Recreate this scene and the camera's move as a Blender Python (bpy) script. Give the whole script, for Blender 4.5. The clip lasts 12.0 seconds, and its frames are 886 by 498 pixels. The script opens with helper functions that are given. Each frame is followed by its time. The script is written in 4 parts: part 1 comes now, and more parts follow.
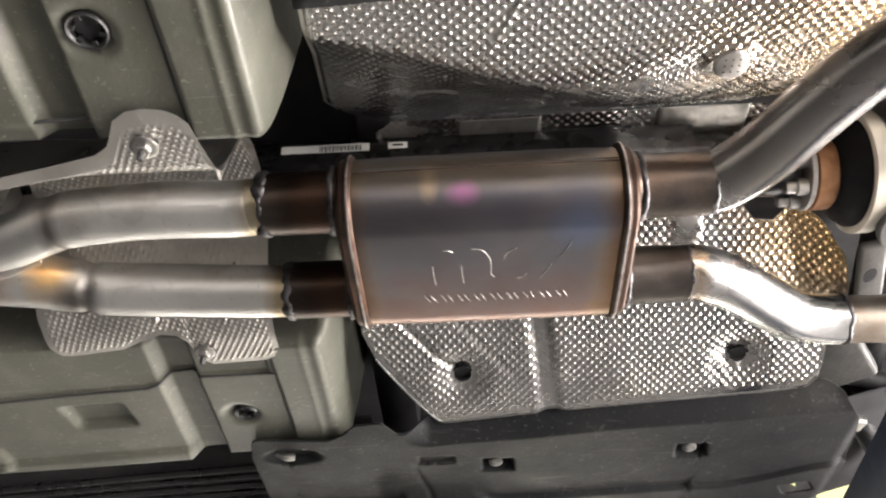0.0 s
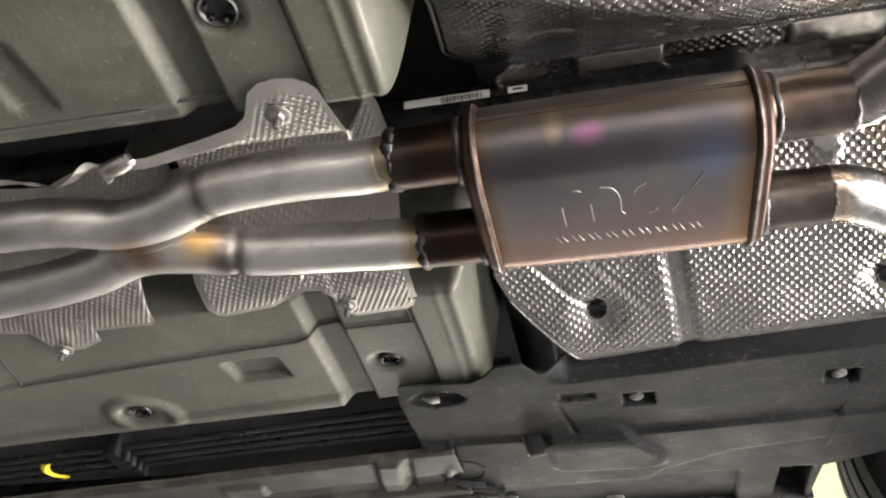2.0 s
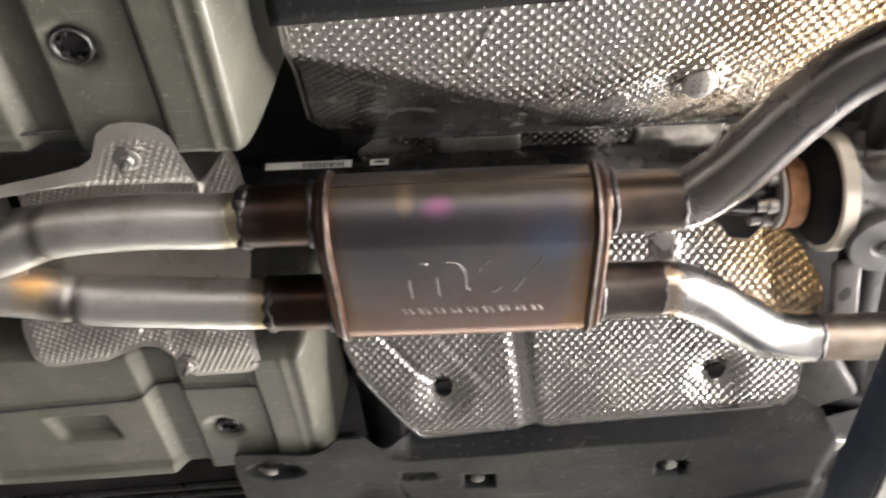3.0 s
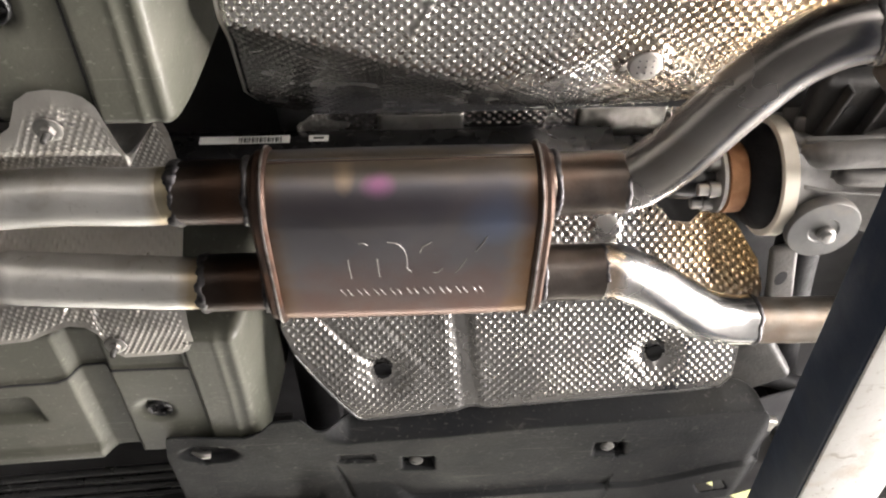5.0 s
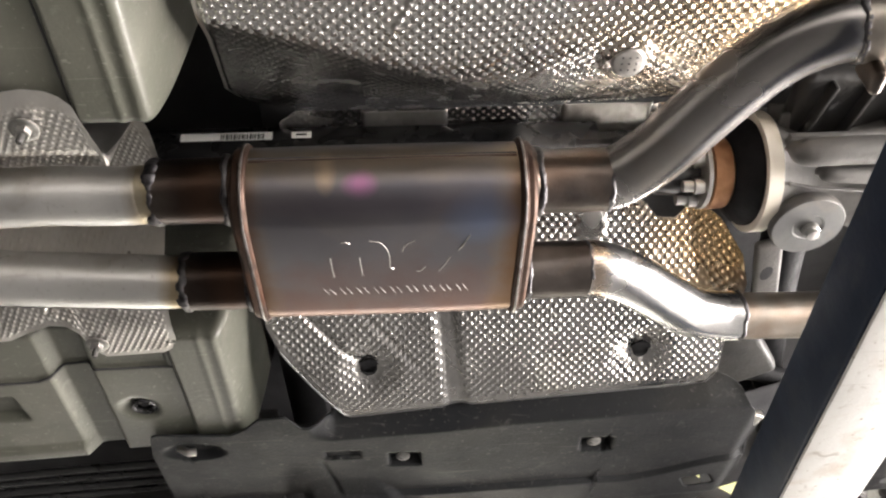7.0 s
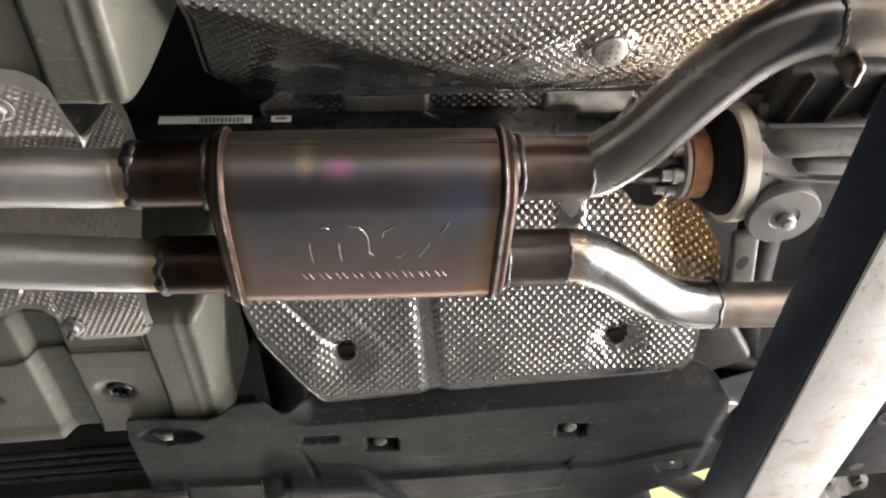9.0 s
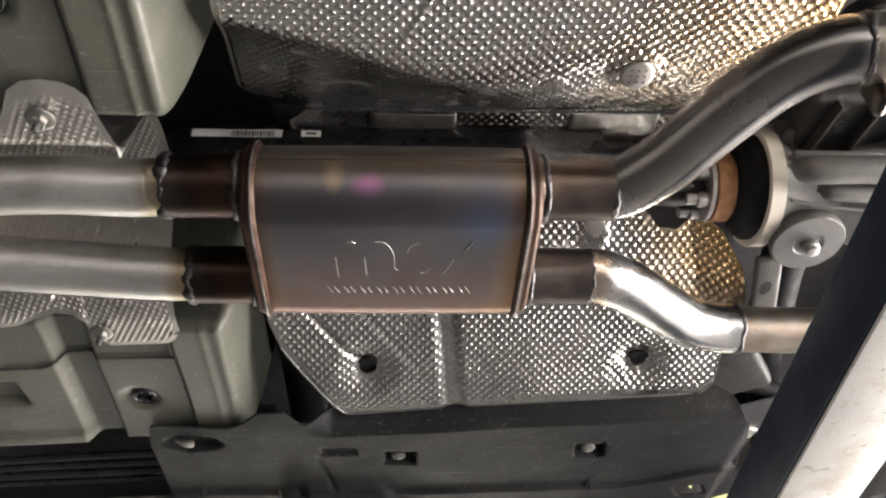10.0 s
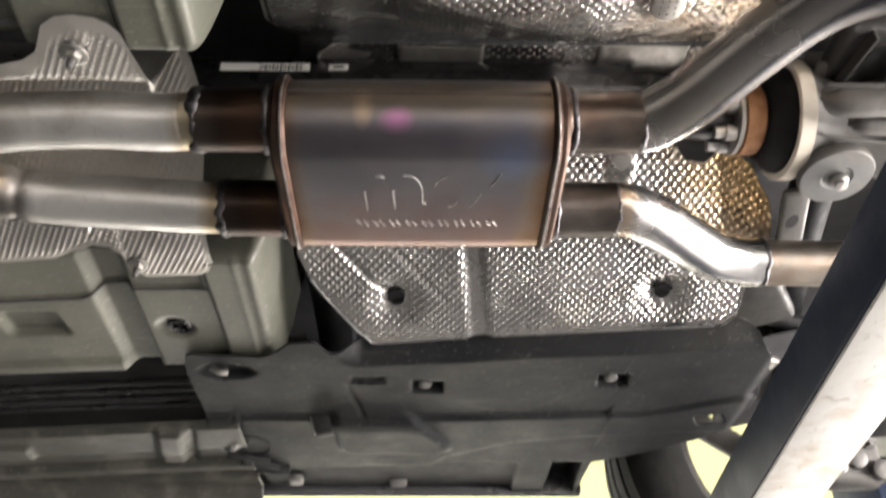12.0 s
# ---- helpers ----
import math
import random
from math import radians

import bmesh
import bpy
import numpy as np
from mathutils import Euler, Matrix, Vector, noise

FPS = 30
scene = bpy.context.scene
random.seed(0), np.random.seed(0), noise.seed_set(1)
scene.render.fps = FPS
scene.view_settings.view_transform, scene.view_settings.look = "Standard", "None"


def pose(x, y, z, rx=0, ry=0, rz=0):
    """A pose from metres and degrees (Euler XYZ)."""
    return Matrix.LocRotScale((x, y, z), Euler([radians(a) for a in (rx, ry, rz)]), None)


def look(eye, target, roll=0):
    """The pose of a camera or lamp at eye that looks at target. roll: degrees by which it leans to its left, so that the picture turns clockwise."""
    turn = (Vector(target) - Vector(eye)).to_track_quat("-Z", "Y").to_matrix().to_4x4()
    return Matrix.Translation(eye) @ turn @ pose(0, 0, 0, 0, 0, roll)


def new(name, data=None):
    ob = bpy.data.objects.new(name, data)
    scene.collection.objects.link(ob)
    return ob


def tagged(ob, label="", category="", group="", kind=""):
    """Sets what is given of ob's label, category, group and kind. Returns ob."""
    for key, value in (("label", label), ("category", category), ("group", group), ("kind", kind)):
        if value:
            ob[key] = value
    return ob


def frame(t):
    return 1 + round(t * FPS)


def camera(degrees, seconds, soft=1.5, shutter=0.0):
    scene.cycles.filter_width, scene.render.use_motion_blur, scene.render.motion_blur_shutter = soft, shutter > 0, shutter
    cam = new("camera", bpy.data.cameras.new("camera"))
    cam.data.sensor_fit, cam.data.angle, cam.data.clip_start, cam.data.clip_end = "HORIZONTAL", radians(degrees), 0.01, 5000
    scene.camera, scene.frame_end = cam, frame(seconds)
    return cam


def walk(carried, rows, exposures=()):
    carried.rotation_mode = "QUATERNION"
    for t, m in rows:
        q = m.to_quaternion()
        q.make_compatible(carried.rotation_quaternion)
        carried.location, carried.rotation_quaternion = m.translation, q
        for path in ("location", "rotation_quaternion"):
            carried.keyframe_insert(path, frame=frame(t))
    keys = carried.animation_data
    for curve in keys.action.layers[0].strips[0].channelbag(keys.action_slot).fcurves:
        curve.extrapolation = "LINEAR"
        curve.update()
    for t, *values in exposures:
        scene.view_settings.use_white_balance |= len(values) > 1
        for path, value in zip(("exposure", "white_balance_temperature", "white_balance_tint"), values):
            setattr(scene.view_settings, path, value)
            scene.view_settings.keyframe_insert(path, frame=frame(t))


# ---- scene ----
cam = camera(55.6, 12.0, 2.2, 0.55)

PATH = [
    (0, (-0.024, -0.871, 1.069), (-0.079, 0.625, 2.395), -1.3),
    (0.5, (-0.02, -0.868, 1.064), (-0.048, 0.637, 2.381), -2.2),
    (1, (-0.028, -0.881, 1.064), (-0.265, 0.656, 2.322), -0.3),
    (1.5, (-0.03, -0.888, 1.066), (-0.386, 0.655, 2.286), 1.5),
    (2, (-0.031, -0.887, 1.062), (-0.386, 0.659, 2.281), 1.4),
    (2.5, (-0.02, -0.885, 1.062), (-0.278, 0.643, 2.326), 0.5),
    (3, (0.005, -0.875, 1.043), (-0.05, 0.579, 2.416), -0.8),
    (3.5, (0.006, -0.873, 1.044), (0.029, 0.564, 2.436), -0.4),
    (5.3, (0.007, -0.858, 1.067), (0.091, 0.635, 2.394), -3.9),
    (5.5, (0.018, -0.862, 1.071), (0.087, 0.63, 2.402), -3.3),
    (6, (0.015, -0.868, 1.067), (0.089, 0.605, 2.418), -3.4),
    (6.5, (0.015, -0.869, 1.066), (0.088, 0.613, 2.407), -3.6),
    (7, (0.018, -0.862, 1.071), (0.116, 0.645, 2.383), -4.3),
    (9, (0.018, -0.863, 1.071), (0.164, 0.664, 2.354), -4.8),
    (9.5, (0.016, -0.866, 1.069), (0.156, 0.617, 2.404), -3.9),
    (10, (0.013, -0.872, 1.064), (0.11, 0.632, 2.379), -2.1),
    (10.5, (0.014, -0.871, 1.065), (0.108, 0.65, 2.36), -1.6),
    (11, (0.014, -0.87, 1.066), (0.109, 0.661, 2.349), -2.2),
    (11.5, (0.013, -0.872, 1.064), (0.097, 0.651, 2.358), -1.9),
    (12, (0.007, -0.883, 1.056), (0.05, 0.723, 2.248), -0.7),
]
walk(cam, [(t, look(eye, target, roll)) for t, eye, target, roll in PATH], ((0, 0.59, 6500, 14), (0.5, 0.88, 6500, 14), (1.0, 0.66, 6500, 14), (1.5, 0.54, 6500, 14), (2.6, 0.56, 6500, 14), (3.5, 0.43, 6500, 14), (5.5, 0.48, 6500, 14), (7.2, 0.49, 6500, 14), (8.8, 0.11, 6500, 14), (10.5, 0.11, 6500, 14), (11.1, 0.48, 6500, 14), (12, 0.44, 6500, 14)))

# ---- light ----
world = bpy.data.worlds.new("sky")
scene.world = world
world.use_nodes = True
wn = world.node_tree.nodes
sky = wn.new("ShaderNodeTexSky")
sky.sky_type, sky.sun_disc = "NISHITA", False
sky.sun_elevation, sky.sun_rotation = radians(43), radians(40)
wn["Background"].inputs["Strength"].default_value = 0.12
world.node_tree.links.new(sky.outputs[0], wn["Background"].inputs["Color"])

sun = new("sun", bpy.data.lights.new("sun", "SUN"))
sun.data.energy, sun.data.angle, sun.data.color = 4.0, radians(0.6), (1.0, 0.94, 0.85)
sun.matrix_world = look((3.2, 3.9, 4.7), (0, 0, 0))


def opening_lamp(name, at, toward, wide, high, watts, colour):
    lamp = new(name, bpy.data.lights.new(name, "AREA"))
    lamp.data.shape, lamp.data.size, lamp.data.size_y = "RECTANGLE", wide, high
    lamp.data.energy, lamp.data.color = watts, colour
    lamp.matrix_world = look(at, toward)
    return lamp


opening_lamp("rear_door_daylight", (4.15, 0.2, 1.05), (0, 0.2, 1.05), 6.5, 2.0, 1250, (1.0, 0.955, 0.89))
opening_lamp("side_door_daylight", (0.9, 5.05, 1.65), (0.9, 0, 1.65), 6.0, 2.9, 210, (1.0, 0.965, 0.88))



# ---- materials ----
def mat(name, dark, light, rough=0.5, metal=0.0, scale=9.0, bump=0.1, grain=90.0, rough_span=0.12, stain=None, stain_amount=0.5, stain_scale=4.0, tints=(), stretch=(1, 1, 1), specular=0.5, specks=0.0, speck_tone=(0.4, 0.39, 0.35), scratch=0.0):
    """A surface whose colour wanders between two tones, with fine relief, an optional stain and tints round given
    places, for heat colour, shade or reflections.
    """
    m = bpy.data.materials.new(name)
    m.use_nodes = True
    n, l = m.node_tree.nodes, m.node_tree.links
    b = n["Principled BSDF"]
    b.inputs["Metallic"].default_value = metal
    b.inputs["Specular IOR Level"].default_value = specular
    geo = n.new("ShaderNodeNewGeometry")
    mapping = n.new("ShaderNodeMapping")
    mapping.inputs["Scale"].default_value = stretch
    l.new(geo.outputs["Position"], mapping.inputs["Vector"])

    def noise_at(s, detail=5.0, distortion=0.3):
        t = n.new("ShaderNodeTexNoise")
        t.inputs["Scale"].default_value, t.inputs["Detail"].default_value, t.inputs["Distortion"].default_value = s, detail, distortion
        l.new(mapping.outputs[0], t.inputs["Vector"])
        return t.outputs["Fac"]

    def ramp(fac, lo, hi, a, c):
        r = n.new("ShaderNodeMapRange")
        r.inputs["From Min"].default_value, r.inputs["From Max"].default_value = lo, hi
        r.inputs["To Min"].default_value, r.inputs["To Max"].default_value = a, c
        l.new(fac, r.inputs["Value"])
        return r.outputs[0]

    def blend(fac, a, c):
        x = n.new("ShaderNodeMix")
        x.data_type = "RGBA"
        l.new(fac, x.inputs["Factor"])
        for sock, v in ((x.inputs["A"], a), (x.inputs["B"], c)):
            if isinstance(v, tuple):
                sock.default_value = (*v, 1)
            else:
                l.new(v, sock)
        return x.outputs["Result"]

    broad, fine = noise_at(scale), noise_at(grain, 3.0)
    colour = blend(ramp(broad, 0.3, 0.7, 0, 1), dark, light)
    if stain:
        colour = blend(ramp(noise_at(stain_scale, 7.0, 0.8), 0.52, 0.72, 0, stain_amount), colour, stain)
    if specks:
        colour = blend(ramp(noise_at(140, 2.0, 0.0), 0.66, 0.74, 0, specks), colour, speck_tone)
        colour = blend(ramp(noise_at(45, 6.0, 1.5), 0.60, 0.75, 0, specks * 0.6), colour, speck_tone)
    if scratch:
        fine_map = n.new("ShaderNodeMapping")
        fine_map.inputs["Rotation"].default_value, fine_map.inputs["Scale"].default_value = (0, 0, 0.5), (6, 160, 60)
        l.new(geo.outputs["Position"], fine_map.inputs["Vector"])
        marks = n.new("ShaderNodeTexNoise")
        marks.inputs["Scale"].default_value, marks.inputs["Detail"].default_value = 1.0, 3.0
        l.new(fine_map.outputs[0], marks.inputs["Vector"])
        colour = blend(ramp(marks.outputs["Fac"], 0.66, 0.78, 0, scratch), colour, speck_tone)
    for centre, reach, tone, amount, squash in tints:
        shift = n.new("ShaderNodeVectorMath")
        shift.operation = "SUBTRACT"
        l.new(geo.outputs["Position"], shift.inputs[0])
        shift.inputs[1].default_value = centre
        scaled = n.new("ShaderNodeVectorMath")
        scaled.operation = "MULTIPLY"
        l.new(shift.outputs[0], scaled.inputs[0])
        scaled.inputs[1].default_value = squash
        length = n.new("ShaderNodeVectorMath")
        length.operation = "LENGTH"
        l.new(scaled.outputs[0], length.inputs[0])
        wander = n.new("ShaderNodeMath")
        wander.operation = "MULTIPLY_ADD"
        l.new(noise_at(22, 4.0), wander.inputs[0])
        wander.inputs[1].default_value = reach * 0.7
        l.new(length.outputs["Value"], wander.inputs[2])
        colour = blend(ramp(wander.outputs[0], reach * 0.55, reach * 1.35, amount, 0), colour, tone)
    l.new(colour, b.inputs["Base Color"])
    l.new(ramp(noise_at(scale * 2.3), 0.25, 0.75, max(0.03, rough - rough_span), rough + rough_span), b.inputs["Roughness"])
    if bump:
        bp = n.new("ShaderNodeBump")
        bp.inputs["Strength"].default_value, bp.inputs["Distance"].default_value = bump, 0.002
        l.new(fine, bp.inputs["Height"])
        l.new(bp.outputs[0], b.inputs["Normal"])
    return m


ONE = (1, 1, 1)
# Both fitted to the camera's view: exhaust shrunk about it, floor squeezed and sheared.
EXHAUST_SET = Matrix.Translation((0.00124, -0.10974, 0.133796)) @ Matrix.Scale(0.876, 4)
FLOOR_SET = Matrix(((0.985, 0, 0, 0), (0.011, 0.9635, 0, -0.009), (0, 0, 1, 0), (0, 0, 0, 1)))


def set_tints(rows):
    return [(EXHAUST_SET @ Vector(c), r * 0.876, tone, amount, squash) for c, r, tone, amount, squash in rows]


M_PAN = mat("olive_primer", (0.072, 0.075, 0.060), (0.110, 0.111, 0.091), 0.38, 0, 4, 0.22, 160, 0.12, (0.165, 0.16, 0.135), 0.6, 7, specks=0.45, speck_tone=(0.30, 0.295, 0.265), scratch=0.45)
# Floor paint again, darkened because less light reaches the sill.
M_SILL = mat("shade_dark_sill_paint", (0.026, 0.0255, 0.022), (0.044, 0.043, 0.037), 0.46, 0, 6, 0.3, 150, 0.1, (0.15, 0.145, 0.125), 0.5, 12, specks=0.3, speck_tone=(0.24, 0.235, 0.21), scratch=0.3)
M_TUNNEL = mat("black_underseal", (0.040, 0.040, 0.043), (0.070, 0.070, 0.072), 0.75, 0, 8, 0.3, 120, specular=0.08)
M_PLASTIC = mat("black_plastic", (0.010, 0.0106, 0.012), (0.018, 0.0185, 0.0195), 0.52, 0, 7, 0.3, 210, 0.1, (0.028, 0.027, 0.025), 0.6, 5, specks=0.3, speck_tone=(0.13, 0.126, 0.115), scratch=0.3, specular=0.10)
M_SHIELD = mat("dimpled_aluminium", (0.50, 0.487, 0.475), (0.62, 0.606, 0.59), 0.25, 1, 10, 0.12, 240, 0.1, (0.45, 0.40, 0.33), 0.4, 7, ((
    (0.50, 0.05, 1.89), 0.16, (0.72, 0.47, 0.20), 0.85, ONE), ((0.50, -0.36, 1.84), 0.30, (0.78, 0.58, 0.34), 0.7, ONE), ((0.49, -0.42, 1.83), 0.10, (0.62, 0.36, 0.12), 0.8, ONE)))
# Paler copy of dimpled_aluminium: light caught by tank shield and ledge, in colour.
M_SHIELD_TANK = mat("lit_dimpled_aluminium", (0.73, 0.715, 0.70), (0.81, 0.795, 0.775), 0.23, 1, 10, 0.12, 240, 0.1, (0.60, 0.54, 0.46), 0.4, 7, ((
    (0.52, -0.36, 1.84), 0.34, (0.86, 0.62, 0.34), 0.85, ONE), ((0.49, -0.42, 1.83), 0.08, (0.62, 0.36, 0.12), 0.8, ONE)))
M_SHIELD_DULL = mat("aged_aluminium", (0.66, 0.635, 0.61), (0.78, 0.755, 0.725), 0.36, 1, 12, 0.15, 200, 0.1, (0.42, 0.37, 0.30), 0.5, 9)
M_FOIL = mat("bare_aluminium_strap", (0.55, 0.54, 0.50), (0.72, 0.70, 0.66), 0.40, 1, 30, 0.4, 120, 0.1, (0.25, 0.23, 0.2), 0.6, 30)
M_MUFFLER = mat("stainless_heat_tint_and_reflections", (0.145, 0.139, 0.156), (0.180, 0.173, 0.190), 0.37, 1, 5, 0.05, 300, 0.05, (0.30, 0.25, 0.22), 0.25, 6, set_tints((
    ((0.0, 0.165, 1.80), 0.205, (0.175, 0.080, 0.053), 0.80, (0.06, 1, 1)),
    # dark reflected band painted along the near curve
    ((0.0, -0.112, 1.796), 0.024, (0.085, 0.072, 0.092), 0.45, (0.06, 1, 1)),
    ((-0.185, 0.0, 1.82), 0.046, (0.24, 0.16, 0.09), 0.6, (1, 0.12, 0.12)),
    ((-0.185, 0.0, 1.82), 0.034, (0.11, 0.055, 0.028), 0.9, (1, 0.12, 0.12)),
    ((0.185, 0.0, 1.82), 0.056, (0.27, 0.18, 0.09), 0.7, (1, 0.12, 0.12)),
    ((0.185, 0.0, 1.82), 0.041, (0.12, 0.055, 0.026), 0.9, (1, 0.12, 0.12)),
    # painted reflections: beige band, then blue, pink and tan spots
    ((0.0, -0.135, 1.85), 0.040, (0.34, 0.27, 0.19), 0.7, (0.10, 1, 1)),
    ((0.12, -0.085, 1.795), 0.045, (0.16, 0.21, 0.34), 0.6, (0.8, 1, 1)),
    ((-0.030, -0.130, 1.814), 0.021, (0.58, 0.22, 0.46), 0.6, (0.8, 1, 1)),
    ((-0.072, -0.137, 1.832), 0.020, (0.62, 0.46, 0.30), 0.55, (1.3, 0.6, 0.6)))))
M_RIM = mat("browned_flange_steel", (0.045, 0.027, 0.021), (0.105, 0.075, 0.062), 0.56, 1, 22, 0.3, 180, 0.1, (0.17, 0.075, 0.04), 0.7, 14)
M_WORN = mat("worn_bright_steel", (0.16, 0.145, 0.135), (0.48, 0.46, 0.45), 0.40, 1, 45, 0.4, 180, 0.1, (0.09, 0.06, 0.05), 0.8, 30)
M_NECK = mat("browned_neck_steel_left_shaded", (0.058, 0.048, 0.044), (0.125, 0.110, 0.100), 0.36, 1, 16, 0.15, 220, 0.08, (0.17, 0.105, 0.07), 0.6, 9, set_tints((
    # left necks tinted darker in place of the dark surroundings they mirror
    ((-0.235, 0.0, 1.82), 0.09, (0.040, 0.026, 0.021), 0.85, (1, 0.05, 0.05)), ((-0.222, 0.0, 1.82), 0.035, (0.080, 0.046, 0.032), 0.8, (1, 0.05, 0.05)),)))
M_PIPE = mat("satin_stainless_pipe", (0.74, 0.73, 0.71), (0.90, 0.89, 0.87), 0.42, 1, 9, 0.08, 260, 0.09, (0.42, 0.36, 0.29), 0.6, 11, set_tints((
    ((-0.715, 0.0, 1.82), 0.06, (0.38, 0.22, 0.14), 0.85, ONE),
    ((-0.618, 0.016, 1.835), 0.046, (0.90, 0.58, 0.24), 0.9, ONE),
    # these two dark spots paint the shade in the pinched bends
    ((-0.585, 0.055, 1.815), 0.042, (0.13, 0.115, 0.105), 0.9, (1, 0.7, 1)),
    ((-0.572, -0.075, 1.815), 0.022, (0.20, 0.18, 0.165), 0.85, (1, 0.15, 0.3)),
    ((-0.300, 0.0, 1.82), 0.026, (0.40, 0.30, 0.17), 0.85, (1, 0.05, 0.05)))), specks=0.3, speck_tone=(0.30, 0.27, 0.24), scratch=0.3)
M_SLEEVE = mat("tinted_sleeve_steel", (0.40, 0.35, 0.26), (0.56, 0.50, 0.38), 0.40, 1, 14, 0.1, 220, 0.08, (0.46, 0.33, 0.15), 0.7, 18)
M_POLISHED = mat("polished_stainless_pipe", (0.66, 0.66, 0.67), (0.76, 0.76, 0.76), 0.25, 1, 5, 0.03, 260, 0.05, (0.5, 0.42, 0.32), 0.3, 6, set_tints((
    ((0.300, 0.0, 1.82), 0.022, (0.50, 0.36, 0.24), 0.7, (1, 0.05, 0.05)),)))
# Polished steel darkened to stand for the dark floor mirrored in this bend.
M_POLISHED_DARK = mat("polished_pipe_dark_reflection", (0.38, 0.36, 0.355), (0.48, 0.46, 0.45), 0.25, 1, 6, 0.04, 260, 0.06, (0.34, 0.25, 0.18), 0.4, 6)
M_DULL_PIPE = mat("aged_tail_pipe", (0.24, 0.21, 0.18), (0.38, 0.35, 0.31), 0.38, 1, 14, 0.2, 160, 0.1, (0.26, 0.15, 0.09), 0.6, 10)
M_WELD = mat("weld_bead", (0.035, 0.033, 0.036), (0.15, 0.145, 0.15), 0.45, 1, 60, 0.5, 200)
M_STUD = mat("zinc_stud", (0.34, 0.33, 0.32), (0.50, 0.49, 0.47), 0.42, 1, 40, 0.2, 200)
M_CAST = mat("cast_aluminium", (0.10, 0.098, 0.095), (0.16, 0.154, 0.146), 0.52, 0.2, 14, 0.5, 170, 0.1, (0.05, 0.045, 0.04), 0.7, 10)
# cast_aluminium in a darker tone
M_DARK_CAST = mat("dark_casting", (0.030, 0.030, 0.031), (0.060, 0.058, 0.055), 0.52, 0.2, 14, 0.5, 170, 0.1, (0.05, 0.045, 0.04), 0.7, 10)
M_BLACK = mat("black_paint", (0.010, 0.010, 0.011), (0.020, 0.020, 0.021), 0.30, 0, 9, 0.1, 120)
M_RUBBER = mat("black_rubber", (0.007, 0.007, 0.008), (0.015, 0.015, 0.016), 0.6, 0, 20, 0.4, 150, specular=0.12)
M_RUST = mat("rusted_steel", (0.20, 0.085, 0.035), (0.42, 0.22, 0.11), 0.62, 0.35, 34, 0.6, 160)
M_CREAM = mat("cream_ring", (0.55, 0.51, 0.43), (0.68, 0.64, 0.56), 0.5, 0, 14, 0.1, 120, 0.1, (0.42, 0.36, 0.27), 0.4, 9)
M_WASHER = mat("dull_grey_steel", (0.085, 0.087, 0.088), (0.125, 0.125, 0.122), 0.45, 0.3, 30, 0.15, 150, 0.1, (0.16, 0.14, 0.12), 0.5, 24)
M_FASTENER = mat("dirty_grey_fastener", (0.06, 0.06, 0.06), (0.15, 0.147, 0.138), 0.5, 0.2, 60, 0.2, 150)
M_LABEL = mat("paper_label", (0.72, 0.72, 0.69), (0.80, 0.80, 0.78), 0.5, 0, 30, 0.05, 200)
M_INK = mat("label_ink", (0.02, 0.02, 0.02), (0.04, 0.04, 0.04), 0.6, 0, 30, 0)
M_ARM = mat("navy_lift_paint", (0.013, 0.021, 0.042), (0.020, 0.031, 0.058), 0.52, 0, 8, 0.2, 140, 0.1, (0.07, 0.07, 0.07), 0.3, 14, specular=0.1)
# Pale tone is floor glare put into the colour; rust spots and scratches are wear.
M_ARM_GLARE = mat("glare_pale_lift_paint", (0.60, 0.595, 0.575), (0.70, 0.695, 0.675), 0.36, 0.0, 9, 0.2, 130, 0.1, (0.40, 0.31, 0.22), 0.7, 14, specks=0.8, speck_tone=(0.20, 0.15, 0.10), scratch=0.6)
M_TYRE = mat("tyre_rubber", (0.009, 0.009, 0.009), (0.019, 0.0185, 0.0175), 0.72, 0, 12, 0.5, 130, 0.1, (0.05, 0.046, 0.038), 0.3, 10, specular=0.15)
M_YELLOW = mat("yellow_tape", (0.70, 0.55, 0.03), (0.80, 0.66, 0.06), 0.5, 0, 20, 0.1)
# Floor colour holds the shade under the car.
M_CONCRETE = mat("shade_dark_concrete_floor", (0.055, 0.054, 0.053), (0.085, 0.084, 0.082), 0.75, 0, 1.2, 0.3, 60, 0.12, (0.040, 0.039, 0.038), 0.5, 0.8)
M_YARD = mat("yard_concrete", (0.46, 0.45, 0.43), (0.58, 0.57, 0.54), 0.7, 0, 0.6, 0.3, 30, 0.1, (0.36, 0.35, 0.33), 0.4, 0.4)
M_WALL = mat("painted_block_wall", (0.13, 0.128, 0.125), (0.18, 0.177, 0.172), 0.7, 0, 1.5, 0.2, 40)
M_WALL_BOUNCE = mat("pale_bounce_wall", (0.38, 0.375, 0.37), (0.45, 0.445, 0.435), 0.7, 0, 1.5, 0.2, 40)
M_CEILING = mat("workshop_ceiling", (0.40, 0.40, 0.39), (0.50, 0.50, 0.49), 0.8, 0, 1.5, 0.2, 40)
M_PAINT = mat("car_paint", (0.03, 0.03, 0.032), (0.04, 0.04, 0.042), 0.25, 0, 5, 0.02)


# ---- building blocks ----
def smooth(bm):
    for fc in bm.faces:
        fc.smooth = True
    return bm


PLACE = Matrix.Identity(4)


